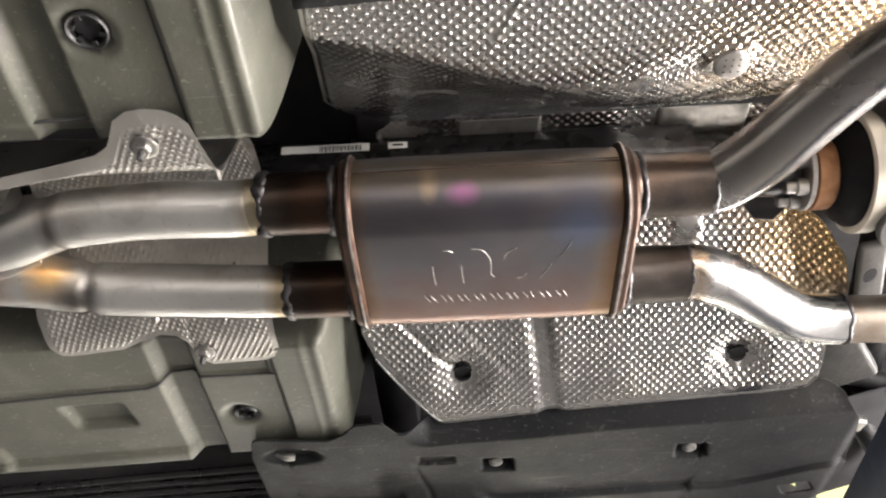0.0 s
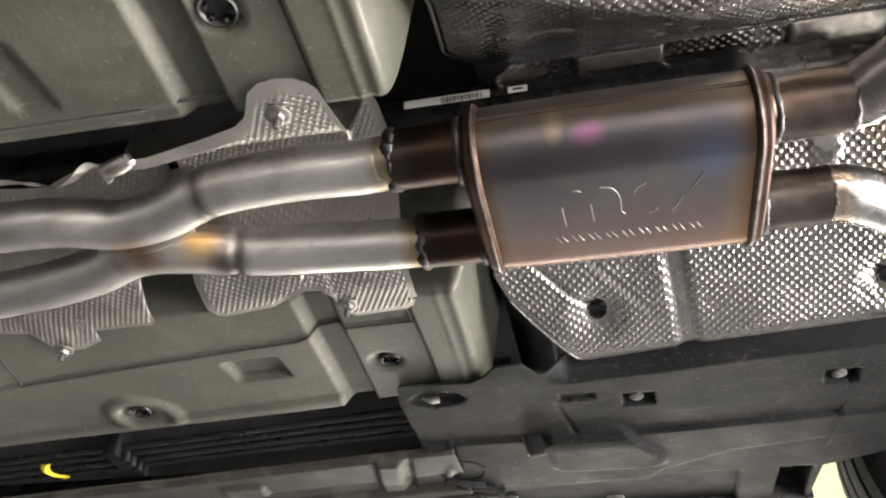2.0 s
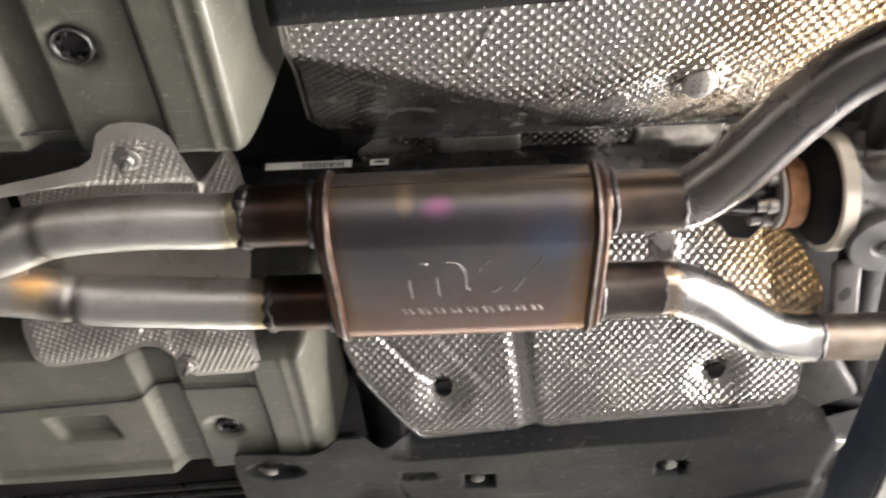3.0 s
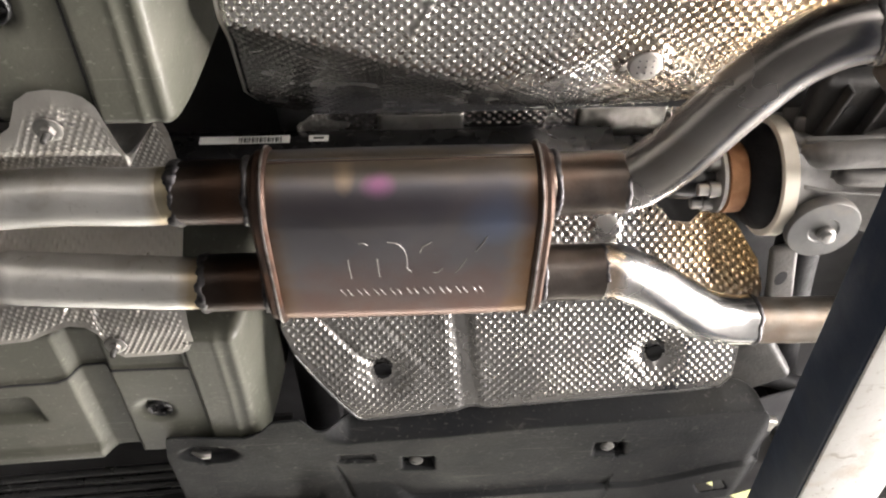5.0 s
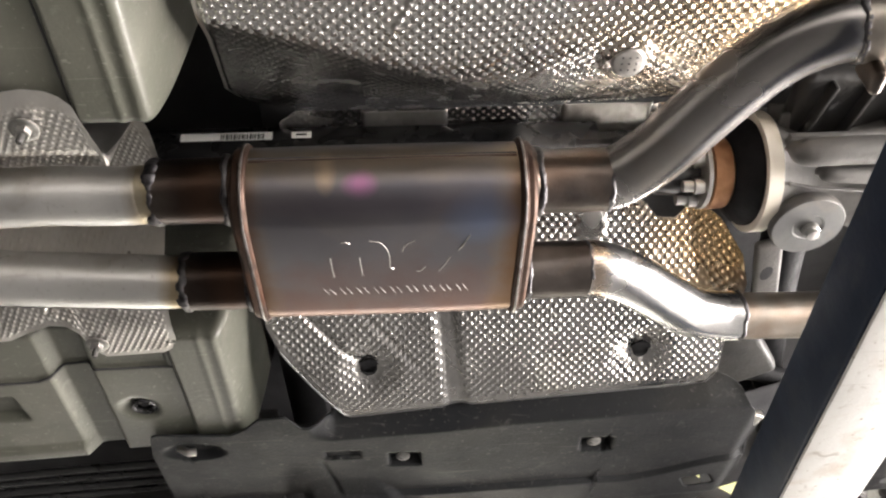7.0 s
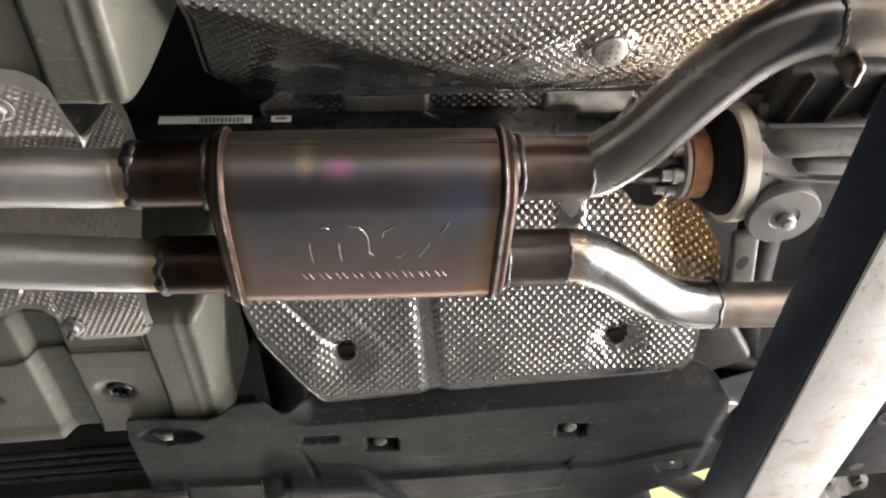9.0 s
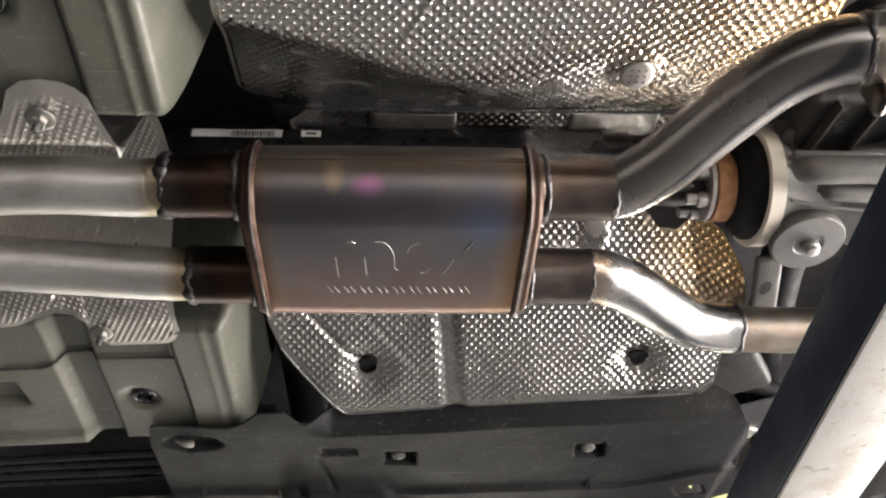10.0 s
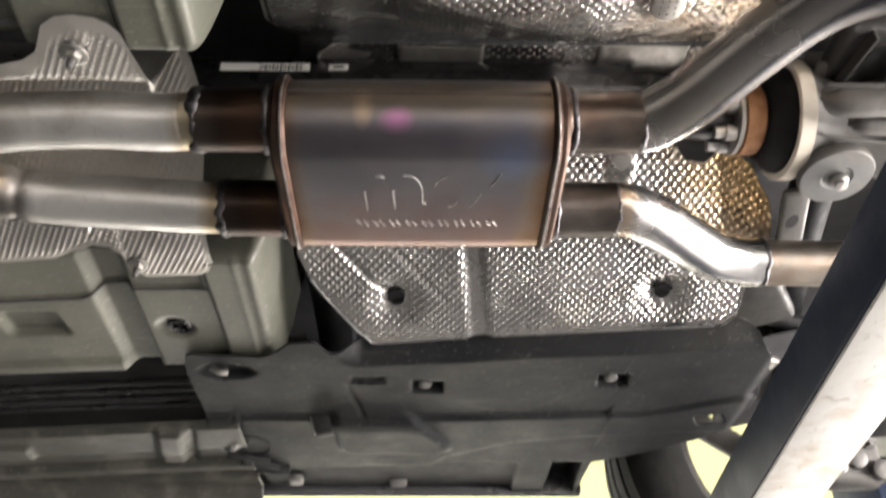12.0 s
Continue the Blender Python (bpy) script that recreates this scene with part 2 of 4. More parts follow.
def part(name, bm, material, parent=None, label="", flat=False):
    """One mesh object from a bmesh in world places, under a thing or a part."""
    base = parent.matrix_world.translation if parent else Vector((0, 0, 0))
    bm.transform(Matrix.Translation(-base) @ PLACE)
    if not flat:
        smooth(bm)
    me = bpy.data.meshes.new(name)
    bm.to_mesh(me)
    bm.free()
    if not flat:
        me.set_sharp_from_angle(angle=radians(38))
    me.materials.append(material)
    ob = new(name, me)
    if parent:
        ob.parent = parent
        ob.matrix_world = Matrix.Translation(base)
    if label:
        ob["label"] = label
    return ob


def thing(name, at, label, category, group="", kind=""):
    ob = new(name)
    ob.empty_display_size = 0.02
    ob.location = PLACE @ Vector(at)
    ob.matrix_world = Matrix.Translation(ob.location)
    return tagged(ob, label, category, group, kind)


def box(x0, x1, y0, y1, z0, z1, bevel=0.002, seg=2, turn=0.0, about=None):
    bm = bmesh.new()
    bmesh.ops.create_cube(bm, size=1)
    for v in bm.verts:
        v.co = Vector((x0 + (v.co.x + 0.5) * (x1 - x0), y0 + (v.co.y + 0.5) * (y1 - y0), z0 + (v.co.z + 0.5) * (z1 - z0)))
    if bevel:
        bmesh.ops.bevel(bm, geom=bm.edges[:], offset=bevel, segments=seg, affect="EDGES", profile=0.5)
    if turn:
        c = Vector(about or ((x0 + x1) / 2, (y0 + y1) / 2, (z0 + z1) / 2))
        bmesh.ops.rotate(bm, verts=bm.verts, cent=c, matrix=Matrix.Rotation(radians(turn), 3, "Z"))
    return bm


def spline(points, per=10):
    """A smooth line through the points."""
    p = [Vector(q) for q in points]
    p = [2 * p[0] - p[1]] + p + [2 * p[-1] - p[-2]]
    out = []
    for i in range(1, len(p) - 2):
        for k in range(per):
            t = k / per
            a, b, c, d = p[i - 1], p[i], p[i + 1], p[i + 2]
            out.append(0.5 * (2 * b + (c - a) * t + (2 * a - 5 * b + 4 * c - d) * t * t + (3 * b - a - 3 * c + d) * t ** 3))
    out.append(p[-2])
    return out


def sweep(line, radius, seg=40, caps=True, wobble=0.0):
    """A tube along a line; radius is a number or a function of the share of its length."""
    bm, rings = bmesh.new(), []
    up = Vector((0, 0, 1))
    for i, c in enumerate(line):
        d = (line[min(i + 1, len(line) - 1)] - line[max(i - 1, 0)]).normalized()
        side = d.cross(up).normalized() if abs(d.dot(up)) < 0.95 else d.cross(Vector((1, 0, 0))).normalized()
        top = side.cross(d)
        s = i / (len(line) - 1)
        r = radius(s) if callable(radius) else radius
        ring = []
        for k in range(seg):
            a = 2 * math.pi * k / seg
            w = 1 + wobble * noise.noise(Vector((c.x * 30 + math.cos(a), c.y * 30 + math.sin(a), c.z * 30)))
            ring.append(bm.verts.new(c + (side * math.cos(a) + top * math.sin(a)) * r * w))
        rings.append(ring)
    for a, b in zip(rings, rings[1:]):
        for k in range(seg):
            bm.faces.new((a[k], a[(k + 1) % seg], b[(k + 1) % seg], b[k]))
    if caps:
        bm.faces.new(rings[0][::-1])
        bm.faces.new(rings[-1])
    bmesh.ops.recalc_face_normals(bm, faces=bm.faces)
    return bm


def lathe(at, axis, profile, seg=32):
    """A turned shape: profile rows of (distance along the axis, radius)."""
    axis = Vector(axis).normalized()
    side = axis.cross(Vector((0.31, 0.2, 0.93))).normalized()
    top = axis.cross(side)
    bm, rings = bmesh.new(), []
    for d, r in profile:
        rings.append([bm.verts.new(Vector(at) + axis * d + (side * math.cos(2 * math.pi * k / seg) + top * math.sin(2 * math.pi * k / seg)) * max(r, 1e-4)) for k in range(seg)])
    for a, b in zip(rings, rings[1:]):
        for k in range(seg):
            bm.faces.new((a[k], a[(k + 1) % seg], b[(k + 1) % seg], b[k]))
    bm.faces.new(rings[0][::-1])
    bm.faces.new(rings[-1])
    bmesh.ops.recalc_face_normals(bm, faces=bm.faces)
    return bm


def weld(centre, axis, R, r=0.004, seed=1, uneven=0.5):
    """A hand-laid weld bead round a pipe: a ring of ripples of uneven width."""
    axis = Vector(axis).normalized()
    side = axis.cross(Vector((0, 0, 1))).normalized()
    top = side.cross(axis)
    n, m = 110, 10
    bm, rings = bmesh.new(), []
    for i in range(n):
        a = 2 * math.pi * i / n
        out = side * math.cos(a) + top * math.sin(a)
        w = 1 + uneven * noise.noise(Vector((math.cos(a) * 2.2, math.sin(a) * 2.2, seed * 3.1))) + 0.10 * math.sin(i * 2 * math.pi / 3.7 + seed)
        off = axis * (r * 1.1 * noise.noise(Vector((math.cos(a) * 3, math.sin(a) * 3, seed * 7.7))))
        rings.append([bm.verts.new(Vector(centre) + off + out * (R + r * 0.7 * w * math.sin(2 * math.pi * k / m)) + axis * (r * 1.2 * w * math.cos(2 * math.pi * k / m))) for k in range(m)])
    for i in range(n):
        a, b = rings[i], rings[(i + 1) % n]
        for k in range(m):
            bm.faces.new((a[k], a[(k + 1) % m], b[(k + 1) % m], b[k]))
    bmesh.ops.recalc_face_normals(bm, faces=bm.faces)
    return bm


def table(rows):
    """A function through rows of (place, value), straight between them."""
    x0, x1, n = rows[0][0], rows[-1][0], 3000
    vals = [float(v) for v in np.interp(np.linspace(x0, x1, n + 1), [r[0] for r in rows], [r[1] for r in rows])]

    def at(x):
        f = min(max((x - x0) / (x1 - x0), 0.0), 1.0) * n
        k = min(int(f), n - 1)
        return vals[k] + (vals[k + 1] - vals[k]) * (f - k)
    return at


def ease(x, a, b):
    t = min(1.0, max(0.0, (x - a) / (b - a)))
    return t * t * (3 - 2 * t)


def lin(x, a, b):
    return min(1.0, max(0.0, (x - a) / (b - a)))


def pad(x, y, cx, cy, hx, hy, edge):
    return ease(hx - abs(x - cx), 0, edge) * ease(hy - abs(y - cy), 0, edge)


def sheet(x0, x1, low, high, height, step, holes=(), fine=None):
    """A formed sheet over a plan between x0 and x1 and between the edges low(x) and high(x). holes: rows of (x, y, radius)."""
    xs = list(np.linspace(x0, x1, max(2, int((x1 - x0) / step)) + 1))
    if fine:
        xs = list(np.linspace(x0, fine[0], int((fine[0] - x0) / step) + 1))[:-1] + list(np.linspace(fine[0], x1, int((x1 - fine[0]) / fine[1]) + 1))
    nx = len(xs) - 1
    span = max(high(x0 + (x1 - x0) * i / 40) - low(x0 + (x1 - x0) * i / 40) for i in range(41))
    ny = max(2, int(span / step))
    verts, keep = [], []
    for i in range(nx + 1):
        x = xs[i]
        a, b = low(x), high(x)
        for j in range(ny + 1):
            px, py = x, a + (b - a) * j / ny
            inside = False
            for hx, hy, hr, *hw in holes:
                if hw:
                    inside = inside or (abs(px - hx - 0.5 * (py - hy)) < hr and abs(py - hy + 0.25 * (px - hx)) < hw[0])
                    continue
                d = math.hypot(px - hx, py - hy)
                if d < hr - 0.4 * step:
                    inside = True
                elif d < hr + 0.7 * step:
                    px, py = hx + (px - hx) * hr / d, hy + (py - hy) * hr / d
            verts.append((px, py, height(px, py)))
            keep.append(not inside)
    faces = []
    for i in range(nx):
        for j in range(ny):
            q = (i * (ny + 1) + j, i * (ny + 1) + j + 1, (i + 1) * (ny + 1) + j + 1, (i + 1) * (ny + 1) + j)
            if all(keep[k] for k in q):
                faces.append(q)
    return verts, faces


def sheet_part(name, data, material, parent, label="", thick=0.0012):
    base = parent.matrix_world.translation
    me = bpy.data.meshes.new(name)
    me.from_pydata(data[0], [], data[1])
    me.transform(Matrix.Translation(-base) @ PLACE)
    for p in me.polygons:
        p.use_smooth = True
    me.materials.append(material)
    ob = new(name, me)
    ob.parent = parent
    ob.matrix_world = Matrix.Translation(base)
    if thick:
        s = ob.modifiers.new("thickness", "SOLIDIFY")
        s.thickness, s.offset = thick, 0
    if label:
        ob["label"] = label
    return ob


# ---- workshop ----
def slab(name, x0, x1, y0, y1, z0, z1, material, label, category):
    ob = part(name, box(x0, x1, y0, y1, z0, z1, 0), material, None, "", True)
    return tagged(ob, label, category, "", "structure")


# Unseen surroundings: floor dark for shade, ground pale where sun would fall.
slab("ground", -60, 60, -60, 60, -0.3, -0.012, M_YARD, "unseen pale concrete ground standing for sunlit floor", "ground")
slab("floor", -7.0, 2.3, -4.3, 3.0, -0.012, 0.0, M_CONCRETE, "unseen concrete workshop floor, darkened in place of shade", "floor")
slab("wall_front", -7.2, -7.0, -4.4, 5.2, -0.012, 4.6, M_WALL, "plain painted block wall of the workshop", "wall")
# out of view; paler than the other walls to throw light on the pipes
slab("wall_near", -7.0, 4.4, -4.4, -4.2, -0.012, 4.6, M_WALL_BOUNCE, "plain unseen workshop wall, made pale to bounce light", "wall")
slab("wall_rear_top", 4.2, 4.4, -4.2, 5.2, 4.3, 4.6, M_WALL, "plain painted block wall over the open door", "wall")
slab("wall_side_left", -7.0, -2.5, 5.0, 5.2, -0.012, 4.6, M_WALL, "plain painted block wall of the workshop", "wall")
slab("ceiling", -7.2, 4.4, -4.4, 5.2, 4.6, 4.75, M_CEILING, "plain pale workshop ceiling", "ceiling")
# The backdrop glows by itself in place of sunlight on the distance.
M_GLOW = bpy.data.materials.new("glowing_distance")
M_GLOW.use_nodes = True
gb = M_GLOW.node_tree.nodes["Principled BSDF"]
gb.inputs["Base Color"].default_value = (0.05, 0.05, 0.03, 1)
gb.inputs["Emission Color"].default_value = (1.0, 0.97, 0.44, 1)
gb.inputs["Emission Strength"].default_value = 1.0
slab("backdrop", -2.2, 5.5, 8.0, 8.1, 0, 6.6, M_GLOW, "plain glowing sheet standing in for the bright pale yellow distance", "backdrop")


# ---- car underbody ----
PLACE = FLOOR_SET
car = thing("car_underbody", (-0.6, -0.09, 1.73), "olive-grey primed car floor seen from below on a lift", "car")


PLUGS_NEAR = [(-0.372, -0.441, 0.021)]
PLUGS_FAR = [(-0.380, 0.271, 0.019), (-0.878, 0.376, 0.021)]


def skew(y):
    return 0.030 * (y + 0.47) / 0.83


def slant(y):
    return 0.010 * (y + 0.47) / 0.83


def pan_height(x, y):
    u, w = x + skew(y), x + slant(y)
    z = 1.741 + 0.016 * (lin(u, -0.466, -0.449) - lin(u, -0.409, -0.401))
    z -= 0.006 * lin(w, -0.304, -0.300)
    z -= 0.0012 * math.exp(-((w + 0.257) / 0.004) ** 2)
    z += 0.15 * max(0.0, w + 0.255)
    z -= 0.0035 * math.exp(-((w + 0.236) / 0.007) ** 2)
    z += 0.085 * max(0.0, (w + 0.232) / 0.021) ** 2.0 * (w > -0.232)
    return z


def near_pan(x, y):
    z = pan_height(x, y)
    d = -0.283 - y
    z += 0.24 * max(0.0, 1 - d / 0.026) ** 2
    corner = math.hypot(max(0.0, x + slant(y) + 0.250), max(0.0, y + 0.312))
    z += 0.10 * ease(corner, 0.026, 0.06)
    z += 0.004 * lin(y, -0.331, -0.328) * ease(-x, 0.40, 0.41)
    z += 0.007 * pad(x - 0.1 * (y + 0.42), y, -0.632, -0.40, 0.030, 0.055, 0.012)
    for hx, hy, hr in PLUGS_NEAR:
        z += 0.005 * ease(0.034 - math.hypot(x - hx, y - hy), 0, 0.014)
    return z + 0.0012 * noise.noise(Vector((x * 6, y * 6, 0)))


FAR_LAP = table(((-1.8, 0.34), (-1.04, 0.252), (-0.765, 0.214), (-0.508, 0.187), (-0.469, 0.167), (-0.416, 0.159), (-0.311, 0.157), (-0.1, 0.157)))


def far_pan(x, y):
    z = pan_height(x, y)
    z += 0.22 * max(0.0, 1 - (y - 0.055) / 0.026) ** 2
    out = 0.419 - 0.085 * (x + 0.381)
    z += 0.07 * ease(y, out - 0.03, out + 0.004)
    z += 0.012 * pad(x - 0.1 * (y - 0.26), y + 0.085 * (x + 0.6), -0.607, 0.262, 0.052, 0.036, 0.010)
    z += 0.004 * ease(FAR_LAP(x) - y, 0.0, 0.004) * (x + slant(y) < -0.312)
    ring = math.hypot(x + 0.872, (y - 0.386) * 1.05)
    z -= 0.008 * ease(0.080 - ring, 0, 0.018) * (1 - ease(0.052 - ring, 0, 0.012)) * ease(0.43 - y, 0, 0.03)
    z -= 0.007 * lin(y, out - 0.060, out - 0.050) * ease(-x, 0.47, 0.50)
    for hx, hy, hr in PLUGS_FAR:
        z += 0.007 * ease(0.036 - math.hypot(x - hx + 0.006, y - hy), 0, 0.022)
    return z + 0.0012 * noise.noise(Vector((x * 6, y * 6, 3)))


sheet_part("floor_pan", sheet(-1.75, -0.182, lambda x: -1.12, lambda x: -0.284, near_pan, 0.006, PLUGS_NEAR, (-0.56, 0.0026)), M_PAN, car, "olive-grey pressed steel floor pan with a sloped rear end")
sheet_part("floor_pan", sheet(-1.75, -0.182, lambda x: 0.056, lambda x: 0.424 - 0.085 * (x + 0.381), far_pan, 0.006, PLUGS_FAR, (-0.56, 0.0026)), M_PAN, car, "olive-grey pressed steel floor pan with ribs and an embossed pocket")


def rocker_height(x, y):
    v = y + 0.12 * (x + 0.48)
    z = 1.722 + 0.05 * (1 - ease(v, 0.555, 0.578)) - 0.010 * lin(v, 0.595, 0.602) + 0.012 * lin(v, 0.690, 0.700) - 0.014 * lin(v, 0.762, 0.774) + 0.012 * lin(v, 0.800, 0.806) - 0.010 * lin(v, 0.832, 0.842)
    z -= 0.012 * pad(x + 0.165 * (y - 0.6), y, -0.468, 0.68, 0.030, 0.085, 0.012)
    z += 0.006 * ease(0.008 - abs(x + 0.165 * (y - 0.6) + 0.428), 0, 0.006) * pad(x, y, -0.44, 0.68, 0.1, 0.085, 0.01)
    z -= 0.008 * pad(x, y, -0.80, 0.70, 0.05, 0.03, 0.010)
    z -= 0.05 * ease(y, 0.88, 0.92)
    return z + 0.0015 * noise.noise(Vector((x * 5, y * 5, 7)))


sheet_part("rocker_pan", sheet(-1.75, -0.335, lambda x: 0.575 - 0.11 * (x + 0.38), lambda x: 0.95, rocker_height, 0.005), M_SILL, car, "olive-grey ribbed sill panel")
part("line_recess", box(-1.75, -0.2, 0.40, 0.80, 1.80, 1.805, 0), M_TUNNEL, car)
part("tunnel_roof", box(-1.80, 1.70, -1.13, 0.96, 2.06, 2.075, 0), M_TUNNEL, car, "black undersealed body floor above the exhaust")
# Plain body ends and sides, out of view, added to block light from above.
part("front_closing_panel", box(-1.78, -1.75, -1.13, 0.96, 1.72, 2.06, 0), M_TUNNEL, car)
part("side_panel", box(-1.80, 1.70, -1.16, -1.13, 1.70, 2.5, 0.01), M_PAINT, car)
part("side_panel", box(-1.80, 0.36, 0.955, 0.98, 1.72, 2.5, 0.01), M_PAINT, car)
part("rear_panel", box(1.68, 1.72, -1.13, 0.96, 1.80, 2.5, 0.01), M_PAINT, car)
part("crossmember", box(-0.17, -0.12, -0.26, 0.30, 1.965, 2.06, 0.008), M_TUNNEL, car)
part("crossmember", box(-0.20, -0.13, 0.10, 0.60, 1.88, 2.06, 0.01), M_TUNNEL, car)


def plug(at, r, parent):
    """A drain hole with a toothed collar."""
    ring = part("plug_collar", lathe(at, (0, 0, -1), ((-0.010, r * 0.70), (-0.002, r * 0.74), (0.003, r * 0.84), (0.004, r * 0.92), (0.002, r * 1.02), (-0.003, r * 1.06), (-0.010, r * 1.06)), 28), M_BLACK, parent, "black toothed plug in a drain hole")
    part("plug_throat", lathe(at, (0, 0, 1), ((0.006, r * 0.72), (0.011, r * 0.72)), 20), M_TUNNEL, ring)
    me = bpy.data.meshes.new("tooth")
    b = box(-0.0025, 0.0025, 0, r * 0.30, -0.002, 0.006, 0.0006, 1)
    b.to_mesh(me)
    b.free()
    me.materials.append(M_BLACK)
    for k in range(6):
        a = 2 * math.pi * (k + 0.3) / 6
        t = new("tooth", me)
        t.parent = ring
        t.matrix_world = Matrix.Translation(PLACE @ (Vector(at) + Vector((math.cos(a), math.sin(a), 0)) * r * 0.55)) @ Matrix.Rotation(a - math.pi / 2, 4, "Z")
    return ring


for px, py, pr in PLUGS_NEAR + PLUGS_FAR:
    plug((px, py, pan_height(px, py) + (0.001 if px < -0.8 else 0.004)), pr, car)

# thin dark seams where the floor panels overlap
for a, b in (((-0.3025, -0.75, 0), (-0.3070, -0.30, 0)), ((-0.3110, 0.10, 0), (-0.3135, 0.40, 0))):
    line = [Vector(a).lerp(Vector(b), k / 6) for k in range(7)]
    for v in line:
        v.z = pan_height(v.x - 0.004, v.y) - 0.0002
    part("panel_seam", sweep(line, 0.0018, 6), M_TUNNEL, car)
for a, b in (((-1.30, -0.3315, 0), (-0.41, -0.3315, 0)), ((-1.04, 0.252, 0), (-0.765, 0.214, 0)), ((-0.765, 0.214, 0), (-0.508, 0.187, 0)), ((-0.508, 0.187, 0), (-0.469, 0.167, 0)), ((-0.469, 0.167, 0), (-0.416, 0.159, 0)), ((-0.416, 0.159, 0), (-0.311, 0.157, 0)), ((-1.04, 0.252, 0), (-1.02, 0.15, 0))):
    line = [Vector(a).lerp(Vector(b), k / 8) for k in range(9)]
    for v in line:
        v.z = (far_pan if v.y > 0 else near_pan)(v.x, v.y) + 0.0005
    part("panel_seam", sweep(line, 0.0022, 6), M_TUNNEL, car)

# ---- brake lines ----
for k, (y0, r, zz) in enumerate(((0.486, 0.0065, 1.760), (0.508, 0.0055, 1.756), (0.532, 0.0065, 1.752), (0.556, 0.0055, 1.750))):
    ln = [Vector((x, y0 - 0.11 * (x + 0.38), zz + 0.001 * math.sin(x * 9 + k))) for x in np.linspace(-1.75, -0.22, 40)]
    tagged(part("brake_line", sweep(ln, r, 12), M_BLACK), "black coated brake and fuel line along the floor edge", "pipe", "lines along the floor")
holder = thing("line_clip", (-1.03, 0.60, 1.75), "black plastic clip holding the brake lines", "clip")
part("clip_body", box(-1.045, -1.015, 0.535, 0.66, 1.736, 1.80, 0.003), M_RUBBER, holder)
for k in range(4):
    yy = 0.555 + 0.026 * k
    part("clip_tab", box(-1.012, -1.000, yy, yy + 0.014, 1.732, 1.752, 0.002), M_PLASTIC, holder)
flag = bmesh.new()
flag_rows = []
for k in range(9):
    yy = 0.578 + 0.0095 * k
    xx = -1.196 - 0.012 * math.sin(k * 0.75) - 0.10 * (yy - 0.58)
    flag_rows.append([flag.verts.new((xx + dx, yy, 1.738 + 0.004 * math.cos(k * 0.8) + dz)) for dx, dz in ((-0.011, 0.004), (0, -0.001), (0.011, 0.003))])
for p, q in zip(flag_rows, flag_rows[1:]):
    for k in (0, 1):
        flag.faces.new((p[k], p[k + 1], q[k + 1], q[k]))
tagged(part("tape_flag", flag, M_YELLOW), "yellow tape wrapped on a brake line", "tape")


# ---- heat shields ----
def dimples(x, y, pitch=0.0068, tall=0.0024, turn=0.0):
    """Rounded bumps in a staggered grid, proud towards the road."""
    if turn:
        x, y = x * math.cos(turn) - y * math.sin(turn), x * math.sin(turn) + y * math.cos(turn)
    w = math.sin(x * math.pi / pitch) * math.sin(y * math.pi / pitch)
    return -tall * w ** 0.95 if w > 0 else 0.0


def hem(x, y, x0, x1, low, high, wide=0.010):
    d = min(x - x0, x1 - x, y - low(x), high(x) - y)
    return ease(d, wide * 0.5, wide)


# rear shield between the muffler and the side panel
RS_LOW = table(((-0.19, 0.165), (-0.182, 0.12), (-0.17, -0.03), (0.30, -0.05), (0.345, 0.0), (0.385, 0.026), (0.402, 0.043), (0.430, 0.045), (0.449, 0.030), (0.474, 0.025), (0.495, 0.035), (0.528, 0.075), (0.535, 0.11)))
RS_HIGH = table(((-0.19, 0.17), (-0.171, 0.212), (-0.082, 0.326), (-0.070, 0.331), (0.10, 0.312), (0.495, 0.283), (0.514, 0.262), (0.526, 0.15), (0.535, 0.112)))
RS_BASE = table(((-0.1, 1.98), (-0.05, 1.965), (0, 1.935), (0.05, 1.90), (0.10, 1.86), (0.16, 1.82), (0.22, 1.787), (0.27, 1.764), (0.31, 1.75), (0.35, 1.745)))
RS_HOLES = [(-0.039, 0.247, 0.0135), (0.389, 0.231, 0.0135)]


def rs_smooth(y):
    return (RS_BASE(y - 0.03) + RS_BASE(y - 0.015) + RS_BASE(y) + RS_BASE(y + 0.015) + RS_BASE(y + 0.03)) / 5


